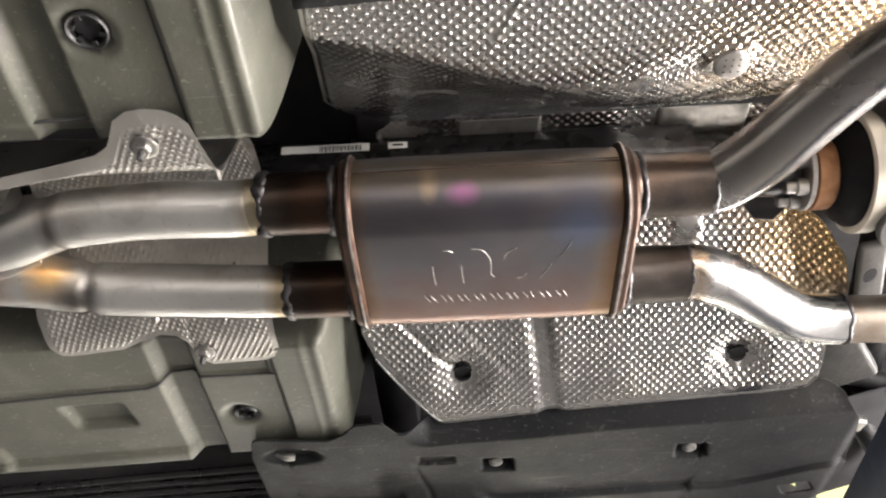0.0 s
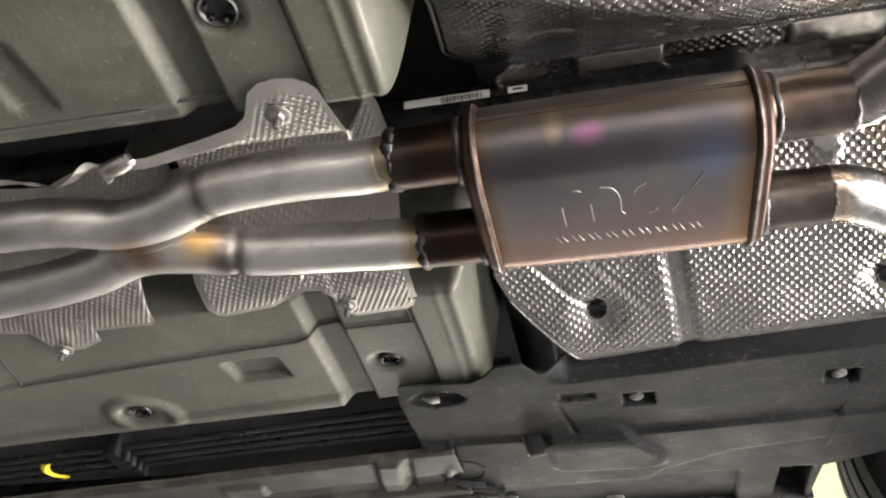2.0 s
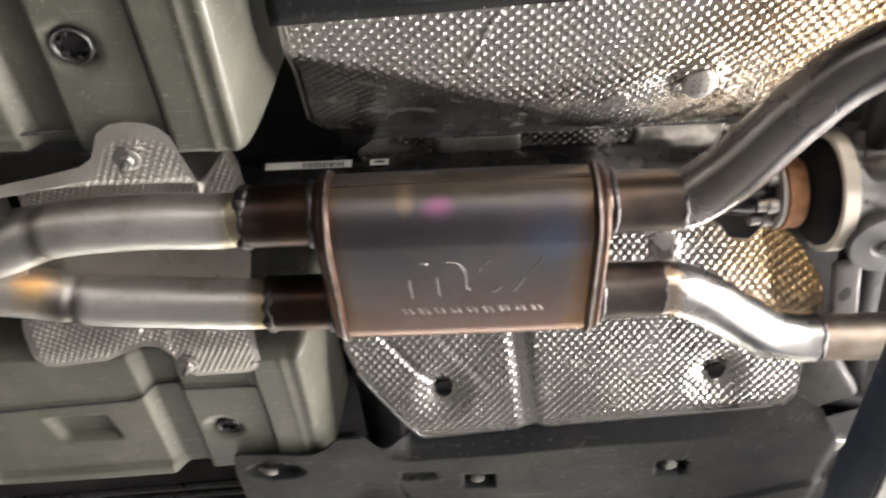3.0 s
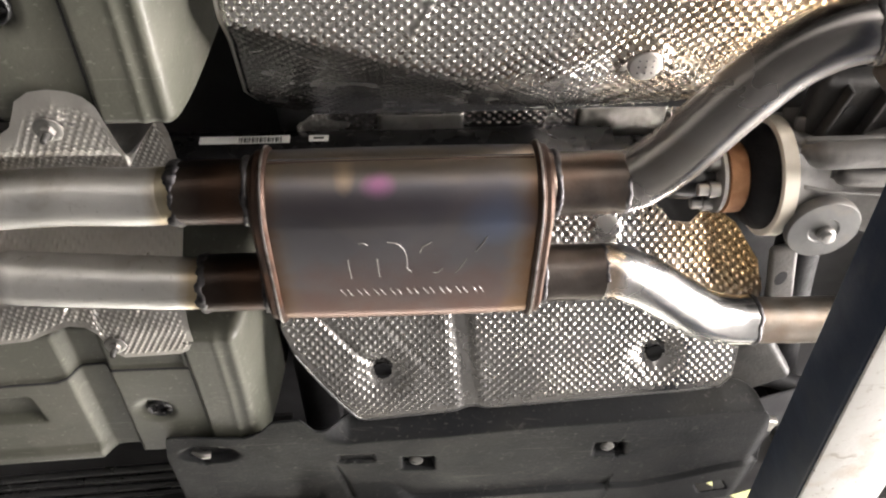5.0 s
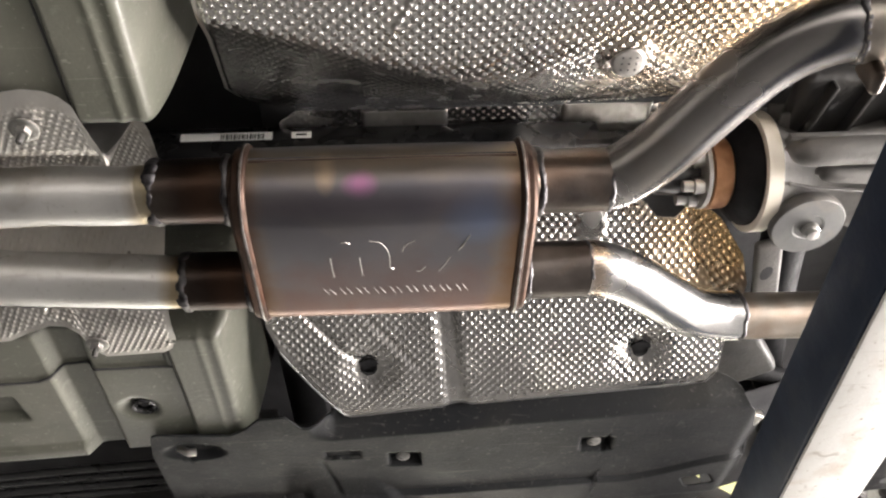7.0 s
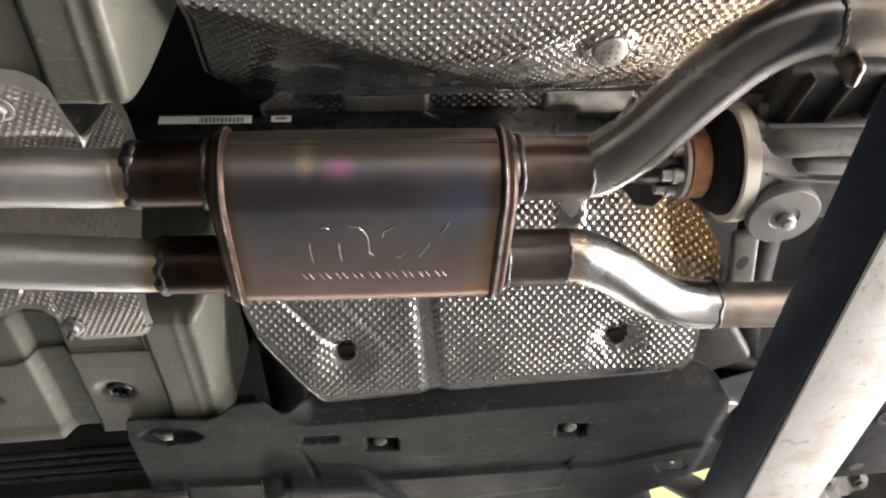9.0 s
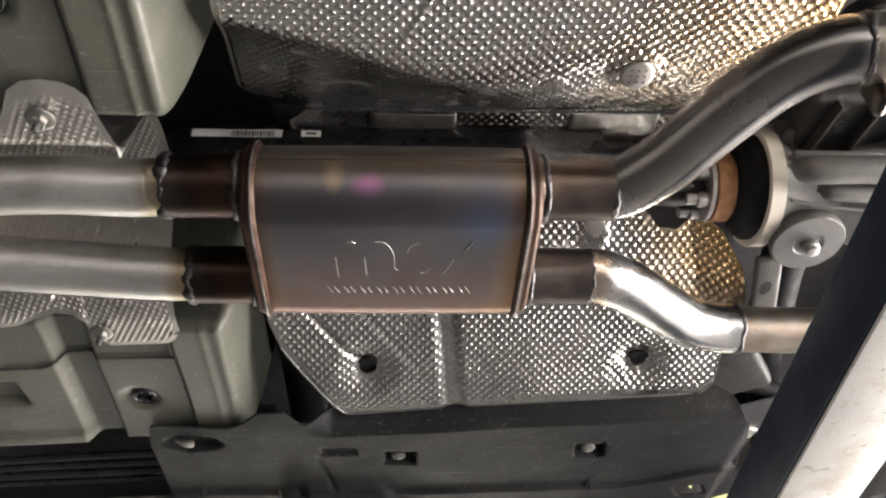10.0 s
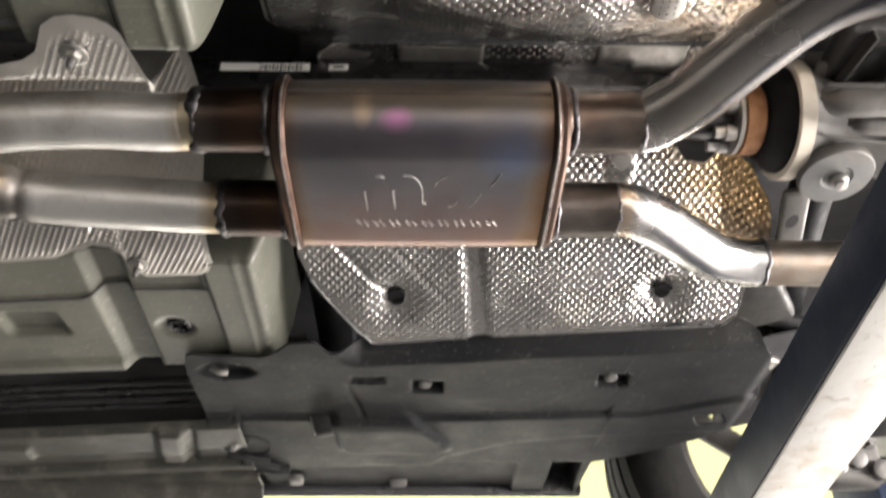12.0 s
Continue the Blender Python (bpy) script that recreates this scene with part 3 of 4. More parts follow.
def rs_height(x, y):
    z = rs_smooth(y)
    band = ease(0.025 - abs(x - 0.085 - 0.12 * (y - 0.2)), 0, 0.018)
    z += 0.0055 * band
    z += 0.0035 * ease(0.010 - abs((x + 0.039) - (y - 0.247) * 1.05), 0, 0.010) * ease(0.249 - y, 0, 0.02) * ease(y, 0.15, 0.165)
    z += 0.003 * ease(0.009 - abs((x - 0.03) - (y - 0.233) * 1.0), 0, 0.009) * ease(0.262 - y, 0, 0.02) * ease(y, 0.15, 0.165)
    flat = ease(RS_HIGH(x) - y, 0.008, 0.016) * ease(min(x + 0.19, 0.535 - x, y - RS_LOW(x)), 0.001, 0.005)
    flat *= 1 - 0.8 * band
    for hx, hy, hr in RS_HOLES:
        d = math.hypot(x - hx, y - hy)
        z += 0.010 * ease(d, 0.055, 0.014)
        flat *= ease(d, 0.018, 0.026)
    z += 0.004 * noise.noise(Vector((x * 9, y * 9, 2.0))) * flat
    crease = 0.006 * abs(noise.noise(Vector((x * 26, y * 26, 5.0)))) * ease(0.07 - math.hypot(x - 0.362, y - 0.216), 0, 0.04)
    kink = 0.447 + 0.20 * (y - 0.02)
    z -= 0.42 * max(0.0, x - kink) * ease(0.185 - y, 0, 0.05)
    bump = math.hypot(x - 0.303, y - 0.050)
    z -= 0.004 * ease(0.020 - bump, -0.008, 0.004)
    z += 0.004 * abs(noise.noise(Vector((x * 45, y * 45, 8.0)))) * ease(0.035 - math.hypot(x - 0.355, y - 0.02), 0, 0.03)
    flat *= ease(bump, 0.014, 0.022)
    return z + crease + dimples(x, y) * flat


shield = thing("heat_shield", (0.17, 0.31, 1.75), "dimpled bright aluminium heat shield with two bolt holes", "heat shield", "heat shields")
sheet_part("shield_sheet", sheet(-0.19, 0.535, RS_LOW, RS_HIGH, rs_height, 0.00125, RS_HOLES), M_SHIELD, shield, "", 0)
for hx, hy, hr in RS_HOLES:
    zz = rs_smooth(hy) + 0.012
    part("bolt_cup", lathe((hx, hy, zz), (0, 0, 1), ((0.0, 0.0165), (0.002, 0.0165), (0.003, 0.014), (0.014, 0.013), (0.014, 0.006), (0.008, 0.0055), (0.008, 0.0)), 24), M_RUBBER, shield, "dark recessed bolt hole")
edge = [Vector((x, RS_HIGH(x), rs_height(x, RS_HIGH(x) - 0.001))) for x in np.linspace(-0.172, 0.512, 90)]
part("rolled_edge", sweep(edge, 0.0019, 8), M_WASHER, shield)

PLACE = Matrix.Identity(4)
# shield over the tank, nearer the middle of the workshop
US_FOLD = table(((-0.25, -0.391), (-0.176, -0.370), (-0.08, -0.343), (0.01, -0.309), (0.105, -0.281), (0.25, -0.255), (0.50, -0.235)))
US_LEFT = table(((-0.6, -0.186), (-0.405, -0.182), (-0.325, -0.183), (-0.19, -0.198), (-0.16, -0.185), (-0.127, -0.142)))
US_RIGHT = table(((-0.6, 0.465), (-0.40, 0.476), (-0.33, 0.470), (-0.22, 0.41), (-0.127, 0.36)))


def us_smooth(x, y):
    """A flat floor that folds up towards the propeller shaft: a sharp fold at the front, easing into a round bend."""
    fold = US_FOLD(x)
    soft = 0.0035 + 0.046 * ease(x, 0.02, 0.30)
    d = (y - fold) / soft
    rise = soft * (d if d > 30 else math.log(1 + math.exp(d)))
    return 1.812 + 0.02 * (y + 0.47) + rise * 0.152 / (-0.127 - fold)


def us_height(x, y):
    z = us_smooth(x, y)
    d = min(x - US_LEFT(y), US_RIGHT(y) - x)
    z += 0.010 * ease(0.010 - d, 0, 0.012)
    b1, b2 = math.hypot(x - 0.275, y + 0.301), math.hypot(x - 0.185, y + 0.271)
    z -= 0.006 * ease(0.021 - b1, -0.016, 0.002)
    z -= 0.0015 * ease(0.016 - b2, -0.005, 0.003)
    flat = ease(d, 0.006, 0.012) * ease(b1, 0.019, 0.027) * (0.12 + 0.88 * ease(b2, 0.014, 0.018))
    z += 0.0010 * noise.noise(Vector((x * 7, y * 7, 9.0))) * flat
    z -= 0.003 * ease(0.005 - abs(x - 0.02 + 0.55 * (y + 0.36)), 0, 0.005) * ease(-y, 0.33, 0.36)
    z += 0.0014 * abs(noise.noise(Vector((x * 40, y * 55, 4.0)))) * ease(0.055 - math.hypot(x - 0.335, (y + 0.215) * 1.3), 0, 0.04)
    folded = ease(y - US_FOLD(x), -0.002, 0.012)
    tall = 1 - folded * (0.66 - 0.46 * ease(x, 0.06, 0.26))
    along = 0.0007 * math.sin((x * 0.62 + y * 0.78) * 2 * math.pi / 0.0136) * ease(x + y, -0.02, 0.08)
    return z + along * flat + dimples(x, y, 0.0070, 0.0027) * flat * tall


shield2 = thing("heat_shield", (0.2, -0.4, 1.82), "large dimpled aluminium tank shield with a round button", "heat shield", "heat shields")
rows_x, rows_y = 500, 350
us_verts, us_faces = [], []
for i in range(rows_x + 1):
    for j in range(rows_y + 1):
        yy = -0.60 + 0.482 * j / rows_y
        xx = US_LEFT(yy) + (US_RIGHT(yy) - US_LEFT(yy)) * i / rows_x
        us_verts.append((xx, yy, us_height(xx, yy)))
for i in range(rows_x):
    for j in range(rows_y):
        q = i * (rows_y + 1) + j
        us_faces.append((q, q + 1, q + rows_y + 2, q + rows_y + 1))
sheet_part("shield_sheet", (us_verts, us_faces), M_SHIELD_TANK, shield2, "", 0)
left_edge = [Vector((US_LEFT(y), y, us_height(US_LEFT(y), y))) for y in np.linspace(-0.58, -0.119, 40)]
part("rolled_edge", sweep(left_edge, 0.0022, 8), M_SHIELD_DULL, shield2)
button = part("button", lathe((0.275, -0.301, us_smooth(0.275, -0.301) - 0.008), (0, 0.02, -1), ((-0.014, 0.0215), (0.0, 0.0195), (0.003, 0.0190), (0.0042, 0.0180), (0.0046, 0.0168), (0.0047, 0.0)), 32), M_SHIELD_DULL, shield2, "round stamped button with small holes")
# black dots on the button paint the shade of its small holes
dot = bpy.data.meshes.new("button_hole_disc")
bd = lathe((0, 0, 0), (0, 0.02, -1), ((0, 0.0012), (0.0006, 0.0011)), 10)
bd.to_mesh(dot)
bd.free()
dot.materials.append(M_TUNNEL)
for k, (dx, dy) in enumerate(((0, 0), (0.008, 0), (-0.008, 0), (0, 0.008), (0, -0.008), (0.008, 0.008), (-0.008, -0.008), (0.008, -0.008), (-0.008, 0.008))):
    o = new("button_hole_disc", dot)
    o.parent = button
    o.matrix_world = Matrix.Translation(Vector((0.275 + dx, -0.301 + dy, us_smooth(0.275, -0.301) - 0.008)) + Vector((0, 0.02, -1)) * 0.0046)

# ledge of that shield beside the propeller shaft, with bare straps
ledge = thing("shield_ledge", (0.1, -0.13, 1.93), "dimpled aluminium ledge with bare metal straps beside the propeller shaft", "heat shield")


def ledge_base(y):
    return 1.938 + 0.14 * (y + 0.15)


def ledge_height(x, y):
    lip = ease(0.006 - (x + 0.137), 0, 0.006)
    return ledge_base(y) - 0.004 * lip + dimples(x, y, 0.0068, 0.0018) * (1 - lip) - 0.0016 * ease(0.0015 - abs(y + 0.127), 0, 0.0015)


sheet_part("ledge_sheet", sheet(-0.137, 0.38, lambda x: -0.150 + 0.02 * ease(-0.115 - x, 0, 0.022), lambda x: -0.086, ledge_height, 0.0015), M_SHIELD_TANK, ledge, "", 0)
ledge_rim = [Vector((-0.137 + 0.022 * (1 - ease(y, -0.150, -0.130)), y, ledge_base(y) - 0.003)) for y in np.linspace(-0.150, -0.086, 14)]
part("rolled_edge", sweep(ledge_rim, 0.0016, 8), M_SHIELD_DULL, ledge)


def strap(x0, x1, y0, y1, lift, seed, rough):
    def h(x, y):
        end = ease(0.004 - min(x - x0, x1 - x), 0, 0.004)
        return ledge_base(y) - lift + rough * noise.noise(Vector((x * 24, y * 30, seed))) + rough * 0.8 * abs(noise.noise(Vector((x * 70, y * 60, seed)))) + 0.003 * end
    sheet_part("strap", sheet(x0, x1, lambda x: y0, lambda x: y1 + 0.002 * math.sin(x * 90), h, 0.002), M_FOIL, ledge, "bare strap of dull crumpled aluminium", 0.001)


strap(-0.030, 0.084, -0.149, -0.087, 0.0042, 2.0, 0.0008)
strap(0.237, 0.357, -0.156, -0.086, 0.0065, 6.0, 0.0020)


PLACE = FLOOR_SET
# ---- tunnel shields over the front pipes ----
tunnel_profile = table(((-0.36, 1.734), (-0.262, 1.734), (-0.248, 1.748), (-0.236, 1.80), (-0.215, 1.855), (-0.17, 1.874), (-0.11, 1.876), (-0.08, 1.865), (-0.05, 1.825), (-0.02, 1.775), (0.01, 1.748), (0.05, 1.735), (0.15, 1.733)))


def tunnel_shield(x0, x1, low, high, lift, seed, label):
    t = thing("heat_shield", ((x0 + x1) / 2, 0.08, 1.735), label, "heat shield", "heat shields")

    def h(x, y):
        base = (tunnel_profile(y - 0.008) + tunnel_profile(y) + tunnel_profile(y + 0.008)) / 3
        flat = hem(x, y, x0, x1, low, high, 0.012)
        if -0.62 < x < -0.29 and y < 0:
            k = ease(y - low(x), 0.018, 0.028)
            flat *= k
            base = 1.7335 * (1 - k) + base * k
        if y < -0.22:
            flat *= 0.55
        crush = sum(ease(r - math.hypot((x - cx) * 1.6, y - cy), 0, r) for cx, cy, r in ((-0.440, 0.012, 0.034), (-0.352, 0.022, 0.030)))
        base -= 0.007 * abs(noise.noise(Vector((x * 75, y * 60, seed)))) * crush
        return base + lift + 0.004 * noise.noise(Vector((x * 14, y * 14, seed))) * ease(abs(y + 0.11), 0.19, 0.12) + dimples(x, y, 0.0054, 0.0021, 0.3) * flat
    sheet_part("shield_sheet", sheet(x0, x1, low, high, h, 0.00115), M_SHIELD_DULL, t, "", 0)
    return t, h


TS_LOW = table(((-0.605, -0.245), (-0.585, -0.262), (-0.54, -0.262), (-0.45, -0.283), (-0.415, -0.292), (-0.398, -0.304), (-0.390, -0.319), (-0.381, -0.338), (-0.364, -0.350), (-0.345, -0.353), (-0.325, -0.350), (-0.313, -0.343), (-0.304, -0.331), (-0.297, -0.290), (-0.29, -0.26)))
TS_HIGH = table(((-0.605, 0.066), (-0.595, 0.082), (-0.58, 0.084), (-0.505, 0.073), (-0.475, 0.056), (-0.446, 0.045), (-0.425, 0.048), (-0.412, 0.062), (-0.405, 0.100), (-0.39, 0.116), (-0.312, 0.110), (-0.300, 0.102), (-0.29, 0.08)))
ts1, ts1_h = tunnel_shield(-0.605, -0.29, TS_LOW, TS_HIGH, 0.0, 4.0, "dimpled aluminium tunnel heat shield with studded corner plates")
T3_LOW = table(((-1.20, -0.13), (-0.82, -0.095), (-0.737, -0.125), (-0.66, -0.118), (-0.585, -0.13)))
T3_HIGH = table(((-1.20, 0.07), (-0.96, 0.078), (-0.915, 0.085), (-0.905, 0.12), (-0.885, 0.142), (-0.85, 0.14), (-0.812, 0.122), (-0.806, 0.095), (-0.742, 0.092), (-0.712, 0.094), (-0.700, 0.080), (-0.685, -0.02), (-0.585, -0.06)))
ts2, ts2_h = tunnel_shield(-1.20, -0.585, T3_LOW, T3_HIGH, 0.003, 8.0, "crumpled dimpled aluminium tunnel heat shield with a torn tab")


def stud(at, parent):
    s = part("stud_washer", lathe(at, (0, 0, -1), ((-0.001, 0.0150), (0.0008, 0.0150), (0.0014, 0.0143), (0.0022, 0.0100), (0.0022, 0.0)), 28), M_STUD, parent, "zinc stud with a washer")
    part("stud_nut", lathe(Vector(at) - Vector((0, 0, 0.002)), (0, 0, -1), ((0, 0.0085), (0.006, 0.0085), (0.0068, 0.0070), (0.0068, 0.0)), 6), M_STUD, s, "", True)
    part("stud_pin", lathe(Vector(at) - Vector((0, 0, 0.008)), (0, 0, -1), ((0, 0.0040), (0.010, 0.0038), (0.012, 0.0026), (0.012, 0.0)), 14), M_DARK_CAST, s)
    return s


stud((-0.358, -0.303, 1.731), ts1)
stud((-0.394, 0.082, 1.731), ts1)
stud((-0.881, 0.131, 1.731), ts2)
tip = [Vector(p) for p in ((-0.560, -0.262, 1.735), (-0.585, -0.255, 1.732), (-0.606, -0.252, 1.735))]
part("curled_tip", sweep(spline(tip, 6), lambda s: 0.003 + 0.008 * math.sin(math.pi * min(1.0, 0.25 + 0.72 * s)), 14), M_SHIELD_DULL, ts1, "curled bare tip of the shield")


def foil_fold(rows, seed):
    """A thin crumpled strip of foil between an inner and an outer line."""
    a, b = spline([r[0] for r in rows], 8), spline([r[1] for r in rows], 8)
    bm, lines = bmesh.new(), []
    for p, q in zip(a, b):
        line = []
        for k in range(7):
            v = p.lerp(q, k / 6)
            line.append(bm.verts.new(v + Vector((0, 0, 0.006 * noise.noise(v * 38 + Vector((0, 0, seed)))))))
        lines.append(line)
    for p, q in zip(lines, lines[1:]):
        for k in range(6):
            bm.faces.new((p[k], p[k + 1], q[k + 1], q[k]))
    return bm


part("folded_edge", foil_fold([((-0.600, -0.244, 1.745), (-0.600, -0.260, 1.736)), ((-0.622, -0.246, 1.746), (-0.620, -0.264, 1.737)), ((-0.652, -0.226, 1.752), (-0.652, -0.242, 1.738)), ((-0.684, -0.214, 1.752), (-0.684, -0.229, 1.738)), ((-0.712, -0.226, 1.748), (-0.716, -0.252, 1.737)), ((-0.80, -0.244, 1.746), (-0.80, -0.258, 1.737)), ((-0.90, -0.248, 1.746), (-0.90, -0.262, 1.738))], 3.0), M_SHIELD_DULL, ts2, "folded crumpled edge")

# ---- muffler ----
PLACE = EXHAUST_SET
muffler = thing("muffler", (0, 0, 1.785), "oval stainless muffler with brown heat tint, painted coloured reflections and embossed marks", "muffler")
ZC, HALF, RAD = 1.850, 0.0763, 0.0635


def oval(grow, n=72):
    pts = []
    for k in range(n):
        a = 2 * math.pi * k / n
        c, s = math.cos(a), math.sin(a)
        y = (HALF + 0.0) * (1 if c > 0 else -1) * min(1, abs(c) * 6) + (RAD + grow) * c
        pts.append((y, (RAD + grow) * s * (1 + 0.02 * (1 - c * c))))
    return pts


def oval_loft(rows, n=72):
    bm, rings = bmesh.new(), []
    for x, grow in rows:
        rings.append([bm.verts.new((x, y, ZC + z)) for y, z in oval(grow, n)])
    for a, b in zip(rings, rings[1:]):
        for k in range(n):
            bm.faces.new((a[k], a[(k + 1) % n], b[(k + 1) % n], b[k]))
    bm.faces.new(rings[0])
    bm.faces.new(rings[-1][::-1])
    bmesh.ops.recalc_face_normals(bm, faces=bm.faces)
    return bm


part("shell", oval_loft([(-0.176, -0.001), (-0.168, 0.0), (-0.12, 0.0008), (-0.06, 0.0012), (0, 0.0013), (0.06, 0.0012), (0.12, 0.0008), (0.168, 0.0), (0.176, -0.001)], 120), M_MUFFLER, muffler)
for s in (-1, 1):
    cap = part("end_cap", oval_loft([(s * 0.170, 0.0015), (s * 0.172, 0.0045), (s * 0.176, 0.0062), (s * 0.1795, 0.0045), (s * 0.181, 0.001), (s * 0.183, 0.001), (s * 0.187, 0.0008), (s * 0.190, -0.002), (s * 0.193, -0.010), (s * 0.196, -0.022)], 120), M_RIM, muffler, "rolled end cap with a worn bright rim")
    part("worn_edge", oval_loft([(s * 0.1742, 0.0050), (s * 0.1748, 0.0064), (s * 0.1762, 0.0067), (s * 0.1774, 0.0062), (s * 0.1780, 0.0050)], 120), M_WORN, cap, "bright worn line")
seam = [Vector((x, -0.1400, ZC + 0.004)) for x in np.linspace(-0.168, 0.168, 20)]
part("shell_seam", sweep(seam, 0.0012, 6), M_TUNNEL, muffler, "dark lap seam")
seam2 = [Vector((x, -0.1402, ZC - 0.001)) for x in np.linspace(-0.168, 0.168, 20)]
part("shell_lap", sweep(seam2, 0.0016, 6), M_RIM, muffler)
for s in (-1, 1):
    for yy in (-0.091, 0.091):
        neck = lathe((s * 0.186, yy, ZC), (s, 0, 0), ((0.0, 0.0470), (0.006, 0.0468), (0.010, 0.0440), (0.014, 0.0425), (0.080, 0.0422), (0.104, 0.0415), (0.104, 0.036)), 64)
        nk = part("neck", neck, M_NECK, muffler, "browned steel neck")
        part("neck_weld", weld((s * 0.199, yy, ZC), (1, 0, 0), 0.0440, 0.0035, 2 + s + yy * 9, 0.4), M_WELD, nk)
        part("joint_weld", weld((s * 0.290, yy, ZC), (1, 0, 0), 0.0400, 0.0031 if s > 0 else 0.0052, 7 + s + yy * 11, 0.65 if s > 0 else 1.1), M_WELD, nk)

# embossed strokes and a row of plain bars on the lower face, glints put in as brighter metal
ZB = ZC - RAD - 0.0031


def stroke(points, r=0.00062):
    return sweep(spline([(x, y, ZB + 0.0006) for x, y in points], 8), r, 8)


mark = part("embossed_mark", stroke(((-0.074, -0.026), (-0.0735, -0.010), (-0.072, 0.012))), M_STUD, muffler, "embossed plain strokes")
for pts in (((-0.036, -0.026), (-0.0355, -0.010), (-0.034, 0.010)), ((-0.058, -0.056), (-0.052, -0.057), (-0.047, -0.053)), ((-0.022, -0.058), (-0.008, -0.054), (0.001, -0.038), (0.003, -0.018), (0.003, -0.006), (0.008, 0.000)), ((0.107, -0.064), (0.101, -0.050), (0.093, -0.036)), ((0.082, -0.022), (0.076, -0.008), (0.068, 0.006)), ((0.020, -0.036), (0.024, -0.048), (0.036, -0.056)), ((0.038, 0.004), (0.044, 0.004), (0.050, -0.004))):
    part("embossed_stroke", stroke(pts), M_STUD, mark)
for k in range(9):
    xx = -0.086 + 0.0225 * k
    for turn, dx in ((62, 0.001), (62, 0.010)):
        part("embossed_bar", box(xx + dx - 0.0075, xx + dx + 0.0075, 0.0418, 0.0425, ZB - 0.0001, ZB + 0.0016, 0.0003, 1, turn), M_WORN, mark)


# ---- front pipes with a crossover ----
front_pipes = thing("crossover_pipe", (-0.70, 0.0, 1.82), "satin stainless twin exhaust pipes joined in a golden tinted crossover", "exhaust pipe")
PA = spline([(-0.286, -0.091, ZC), (-0.335, -0.086, ZC), (-0.44, -0.090, ZC), (-0.56, -0.080, ZC), (-0.65, -0.046, ZC), (-0.73, -0.034, ZC), (-0.82, -0.055, ZC), (-0.92, -0.060, ZC), (-1.15, -0.060, ZC), (-1.70, -0.060, ZC)], 22)
PB = spline([(-0.286, 0.093, ZC), (-0.35, 0.088, ZC), (-0.45, 0.078, ZC), (-0.56, 0.066, ZC), (-0.66, 0.040, ZC), (-0.74, 0.036, ZC), (-0.86, 0.078, ZC), (-1.02, 0.102, ZC), (-1.25, 0.11, ZC), (-1.70, 0.11, ZC)], 22)


def pipe_radius(s):
    return 0.0381 - 0.0026 * ease(0.065 - s, 0, 0.03) - 0.0022 * math.exp(-((s - 0.345) / 0.005) ** 2)


def wide_pipe_radius(s):
    return 0.0392 - 0.0020 * ease(0.10 - s, 0, 0.10) - 0.0045 * math.exp(-((s - 0.352) / 0.009) ** 2)


pa = part("pipe", sweep(PA, pipe_radius, 56, wobble=0.006), M_PIPE, front_pipes)
pb = part("pipe", sweep(PB, wide_pipe_radius, 56, wobble=0.006), M_PIPE, front_pipes)
part("pipe_sleeve", sweep(PA[:24], lambda s: 0.0382 - 0.0022 * s, 56, wobble=0.01), M_SLEEVE, pa, "gold and brown tinted flared end")
part("pipe_sleeve", sweep(PB[:5], 0.0380, 56, wobble=0.01), M_SLEEVE, pb, "gold and brown tinted end")
seam_line = [p + Vector((0, 0.62, -0.785)) * (wide_pipe_radius(k / (len(PB) - 1)) + 0.0002) for k, p in enumerate(PB)][5:]
part("pipe_seam", sweep(seam_line, 0.0010, 6), M_BLACK, pb, "dark lengthwise seam")
seam_line = [p + Vector((0, 0.80, -0.60)) * (pipe_radius(k / (len(PA) - 1)) + 0.0001) for k, p in enumerate(PA)][26:]
part("pipe_seam", sweep(seam_line, 0.0007, 6), M_SLEEVE, pa, "faint lengthwise seam")
part("crossover_web", sweep(spline([(-0.62, -0.012, ZC - 0.010), (-0.70, 0.001, ZC - 0.022), (-0.79, 0.010, ZC - 0.008)], 8), lambda s: 0.004 + 0.006 * math.sin(math.pi * s), 12, wobble=0.2), M_PIPE, front_pipes, "flattened brown weld web between the pipes")

# ---- rear pipes ----
near_tail = thing("exhaust_pipe", (0.42, -0.24, 1.80), "curved polished stainless pipe rising past the axle", "exhaust pipe", "rear pipes")
PC = spline([(0.288, -0.091, ZC), (0.312, -0.101, ZC), (0.352, -0.150, 1.845), (0.405, -0.243, 1.836), (0.445, -0.305, 1.826), (0.490, -0.340, 1.816), (0.535, -0.348, 1.810)], 12)
part("bend", sweep(PC, lambda s: 0.0405 - 0.003 * ease(s, 0.2, 0.8), 64, wobble=0.004), M_POLISHED_DARK, near_tail)
part("clamp_weld", weld((0.512, -0.346, 1.8125), (1, -0.15, -0.1), 0.0380, 0.0034, 31, 0.5), M_WELD, near_tail)
part("tail_section", sweep(spline([(0.510, -0.346, 1.812), (0.56, -0.350, 1.806), (0.68, -0.345, 1.80), (0.95, -0.34, 1.80)], 8), 0.0395, 48, wobble=0.006), M_DULL_PIPE, near_tail, "older dull brown pipe")
part("clamp_tab", box(0.520, 0.534, -0.330, -0.298, 1.752, 1.80, 0.0065, 4), M_NECK, near_tail, "rounded brown clamp tab")

far_tail = thing("exhaust_pipe", (0.42, 0.17, 1.81), "short bright polished stainless bend to the tail pipe", "exhaust pipe", "rear pipes")
